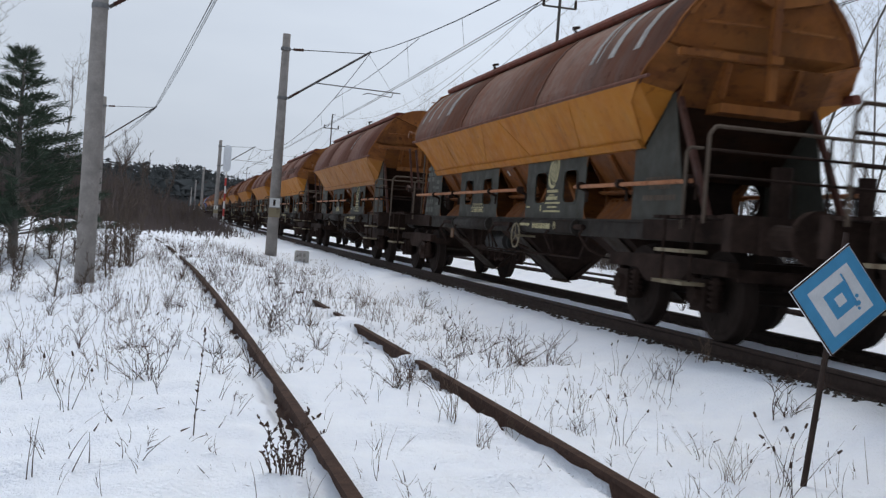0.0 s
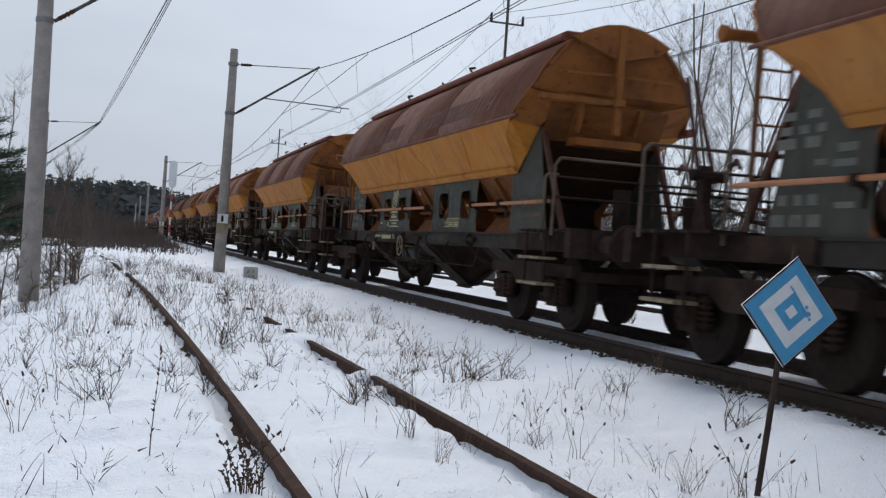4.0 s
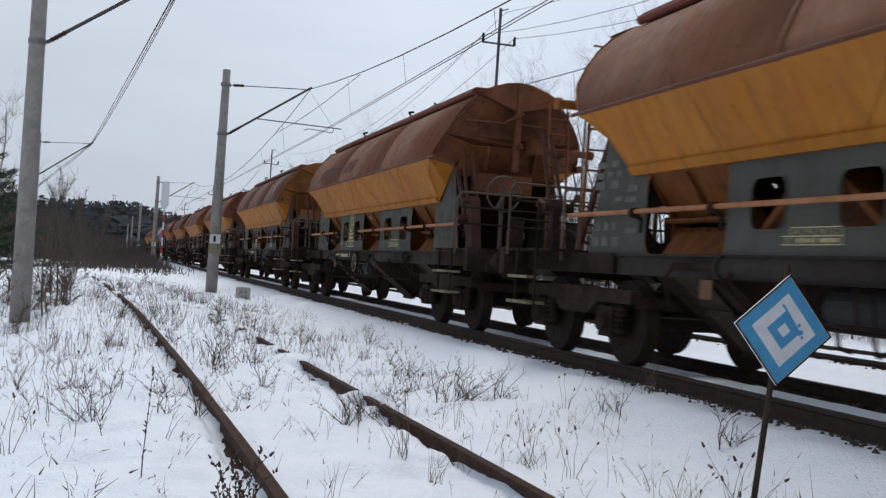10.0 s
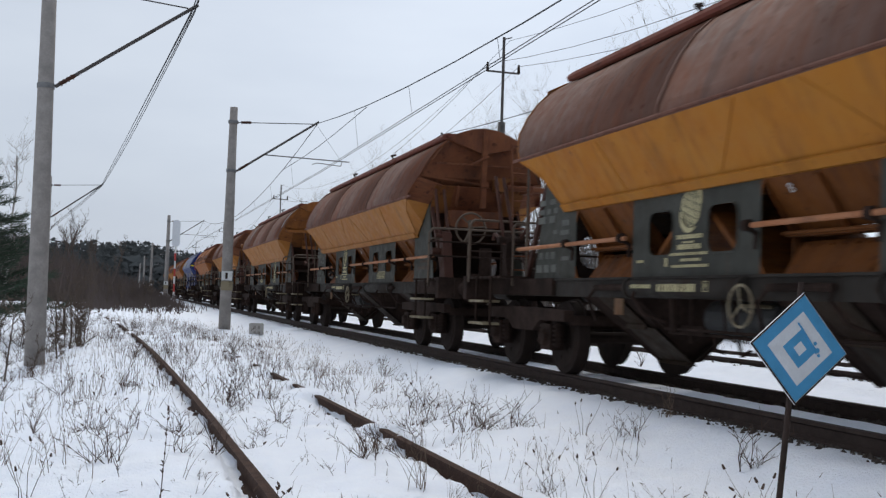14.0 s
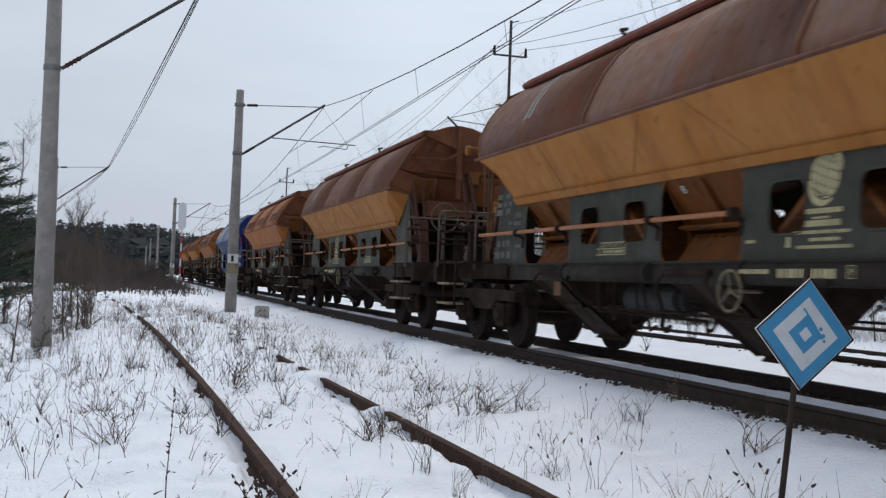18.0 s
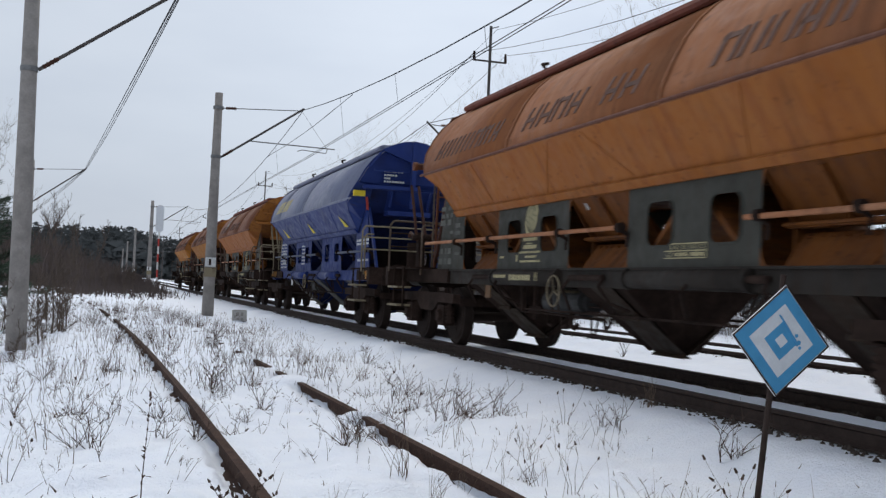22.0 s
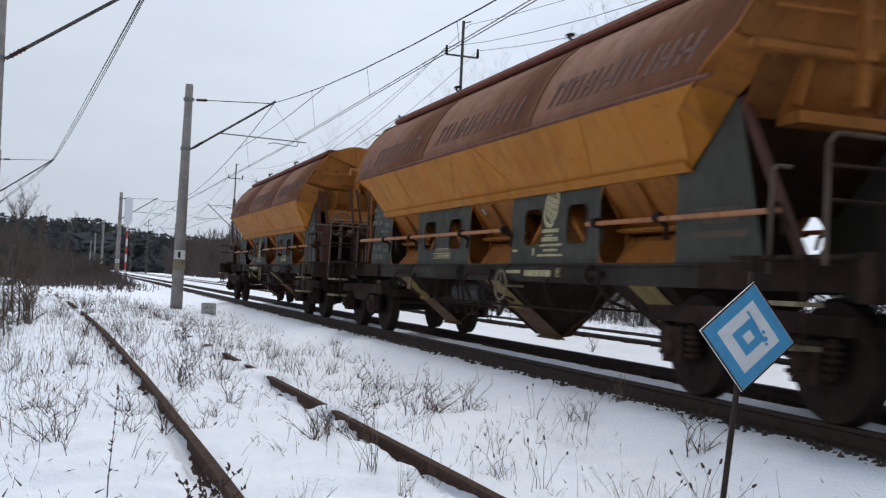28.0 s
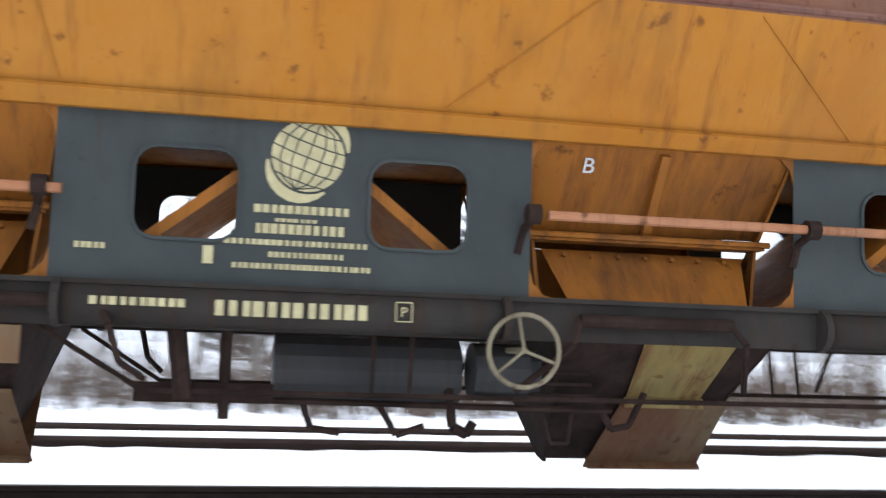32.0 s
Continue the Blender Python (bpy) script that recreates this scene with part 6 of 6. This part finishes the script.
stems("straw", patchy(620, -5.5, 0.1, 6.5, 30, 1, 0.34, 1.1), STRAW, "pale dry grass stalks standing in the snow", 1, 0.34, 0.2)
stems("straw", patchy(650, -1.2, 3.2, 13, 42, 2, 0.28, 1.1), STRAW, "pale dry grass stalks between the rails", 2, 0.4, 0.2)
stems("weeds", patchy(900, 0.2, 3.0, 12, 40, 3, 0.2, 1.3), WEED, "dark dry weeds between the rails", 3, 0.36, 0.3, 0.3, 0.004, 0.65)
stems("straw", patchy(230, 2.6, 4.2, 8, 28, 4, 0.25, 1.3), STRAW, "pale dry grass beside the track", 4, 0.27, 0.25)
stems("straw", patchy(90, 1.0, 4.2, 4.4, 8, 5, 0.1), STRAW, "dry stalks in the foreground snow", 5, 0.26, 0.25, 0.3, 0.0022)
stems("weeds", patchy(200, -4.5, 0.2, 5.5, 20, 6, 0.3, 1.2), WEED, "dark dry weeds in the snow", 6, 0.3, 0.3, 0.3, 0.0035, 0.65)
# short bits and tips that barely show above the snow
stems("weeds", patchy(900, -4.5, 4.2, 3.5, 12, 31, 0.0, 1.5), WEED, "short dry bits of weed poking out of the snow", 31, 0.07, 0.7, 0.3, 0.0022, 0.4)
stems("weeds", patchy(1700, -5.0, 4.2, 10, 36, 32, 0.02, 1.2), WEED, "short dry weeds poking out of the snow", 32, 0.12, 0.6, 0.35, 0.0035, 0.5)
stems("weeds", patchy(380, -4.0, 4.4, 4, 16, 33, 0.15, 1.6), WEED, "thin bent dry weeds in the snow", 33, 0.22, 0.45, 0.35, 0.0024, 0.75)
stems("straw", patchy(600, 12.2, 17.5, 4, 60, 7, 0.1), STRAW, "dry grass beyond the second track", 7, 0.3, 0.35)


def tuft(seed, n, height, spread, material, heads=0.2, thick=0.003, shoots=1.0, buds=False, kink=0.22):
    """One low dry plant: wiry stalks and side shoots from one root."""
    r = random.Random(seed)
    bm = bmesh.new()
    for _ in range(n):
        a, t = r.uniform(0, 6.283), abs(r.gauss(0, spread))
        d = Vector((math.cos(a) * t, math.sin(a) * t, 1)).normalized()
        p = Vector((r.gauss(0, 0.035), r.gauss(0, 0.035), -0.04))
        L = height * r.uniform(0.35, 1.15)
        for k in range(4):
            q = p + d * L / 4
            tube(bm, p, q, thick * (1 - k * 0.2), 3, thick * (0.8 - k * 0.2) + 0.0004)
            for _ in range(int(shoots * r.uniform(0, 2.2))):
                e = (d + Vector((r.gauss(0, 0.8), r.gauss(0, 0.8), r.uniform(-0.1, 0.5)))).normalized()
                m = p.lerp(q, r.random())
                f = m + e * L * r.uniform(0.12, 0.4)
                tube(bm, m, f, thick * 0.6, 3, 0.0006)
                if r.random() < 0.5:
                    g = (e + Vector((r.gauss(0, 0.7), r.gauss(0, 0.7), 0.2))).normalized()
                    tube(bm, m.lerp(f, 0.6), m.lerp(f, 0.6) + g * L * 0.13, thick * 0.45, 3, 0.0005)
            if buds and k > 0:
                for _ in range(4):
                    m = p.lerp(q, r.random())
                    e = Vector((r.gauss(0, 1), r.gauss(0, 1), 0.8)).normalized()
                    tube(bm, m, m + e * 0.022, 0.007, 4, 0.003)
            d = (d + Vector((r.gauss(0, kink), r.gauss(0, kink), -0.06))).normalized()
            p = q
        if r.random() < heads:
            tube(bm, p, p + d * 0.028, 0.008, 6, 0.005)
    return part("dry_plant", bm, material)


kinds = {"low": tuft(1, 14, 0.22, 1.0, WEED, 0.1, 0.0028, 1.2), "straw": tuft(2, 15, 0.36, 0.32, STRAW, 0.1, 0.0024, 0.3), "bush": tuft(3, 7, 0.4, 0.6, WEED, 0.0, 0.0042, 1.6),
         "dark": tuft(4, 9, 0.36, 0.28, WEED, 0.6, 0.0045, 0.4, True), "spike": tuft(5, 1, 0.6, 0.02, WEED, 1.0, 0.0045, 0.0, True, 0.02), "heads": tuft(6, 4, 0.42, 0.3, WEED, 1.0, 0.0028, 0.4)}
words = {"low": "low tangled dry plant in the snow", "straw": "clump of pale dry straw in the snow", "bush": "small branched dry bush in the snow",
         "dark": "dark bristly dry plant beside the rusty rail", "spike": "tall thin dry stalk standing in the snow", "heads": "dry stalks with seed heads in the snow"}
PLANTS = [("bush", -0.06, 8.37), ("bush", -0.16, 8.5), ("dark", 0.64, 5.15), ("dark", 0.74, 5.3), ("spike", 0.28, 6.14), ("low", 0.59, 9.41), ("bush", 0.5, 10.3), ("low", 1.26, 9.8),
          ("low", 3.97, 9.96), ("bush", 3.9, 10.1), ("low", 3.48, 9.9), ("bush", 3.6, 10.4), ("bush", 4.36, 8.41), ("bush", 4.28, 8.5), ("straw", 5.0, 9.0), ("low", 4.62, 6.86), ("bush", 4.55, 6.9),
          ("low", 2.8, 6.7), ("heads", 2.95, 6.3), ("heads", 2.75, 6.5), ("heads", 3.4, 5.5), ("straw", 1.98, 6.15), ("straw", 1.9, 6.7), ("straw", 1.93, 8.46), ("bush", 1.85, 8.0), ("straw", 2.0, 8.3),
          ("low", 1.27, 12.0), ("bush", 1.2, 12.3), ("bush", 1.5, 14.0), ("dark", 1.3, 13.2), ("bush", 0.9, 15.5), ("low", 2.6, 9.74), ("low", 3.0, 12.2), ("bush", 3.3, 11.0), ("low", 2.9, 10.6),
          ("straw", 2.73, 15.0), ("straw", 2.9, 15.4), ("bush", 2.8, 18.0), ("low", 4.5, 18.6), ("bush", 4.2, 17.0), ("bush", -0.8, 11.0), ("low", -1.2, 9.0), ("straw", -1.6, 12.0), ("heads", -0.6, 7.4),
          ("heads", 3.5, 5.2), ("heads", 3.67, 5.5), ("straw", 3.2, 5.3), ("bush", 8.5, 16.2), ("low", 8.6, 6.9), ("low", 3.4, 14.0), ("bush", 3.6, 13.4), ("low", 3.75, 12.3), ("bush", 3.1, 9.4), ("low", 2.4, 12.6),
          ("bush", 0.6, 17.5), ("bush", 1.7, 17.0), ("dark", 1.9, 19.0), ("bush", 0.2, 20.0), ("low", 0.9, 21.5), ("bush", 2.2, 22.0), ("bush", -1.5, 15.0), ("bush", -2.2, 13.0), ("low", -0.5, 13.0), ("bush", -1.9, 17.5)]
scatter = random.Random(77)
while len(PLANTS) < 185:
    y = 8.0 + 25 * scatter.random() ** 1.1
    x = siding(y) - 1.743 + scatter.uniform(-2.8, 4.4)
    if noise.noise((x * 0.8, y * 0.45, 8.0)) > scatter.uniform(-0.05, 0.4) and abs(abs(x - siding(y)) - 0.75) > 0.1 and x < 4.5:
        PLANTS.append((scatter.choice(("low", "bush", "bush", "straw", "heads", "low")), x, y))
first = {}
rnd = random.Random(12)
for kind, x, y in PLANTS:
    m = Matrix.Translation((x, y, land(x, y))) @ Matrix.Rotation(rnd.uniform(0, 6.28), 4, "Z")
    if kind in first:
        o = copy_thing(first[kind], m)
        o.scale = [rnd.uniform(0.65, 1.2)] * 3
    else:
        o = first[kind] = kinds[kind]
        o.matrix_basis = m
    tagged(o, words[kind], "plant", "dry plants in the snow")


# ---- what moves ----
def travelled(t):
    return 7.8209 * t + 0.0045 * t * t + 0.06 * max(0.0, 1 - t / 2.4)


def motions():
    """The train rolls past, slowly gaining speed; its wheels turn."""
    times = [k * 0.5 for k in range(65)]
    for i, w in TRAIN.items():
        walk(w, [(t, pose(XT, 16.245 + PITCH * i - travelled(t), 0)) for t in times])
    steps = [k / 15 for k in range(481)]
    for i, w in TRAIN.items():
        for b in w.children:
            for ws in b.children:
                if ws.name.startswith("wheelset"):
                    y, z = ws.location.y, ws.location.z
                    walk(ws, [(t, pose(0, y, z, math.degrees(travelled(t) / 0.46))) for t in steps])


motions()
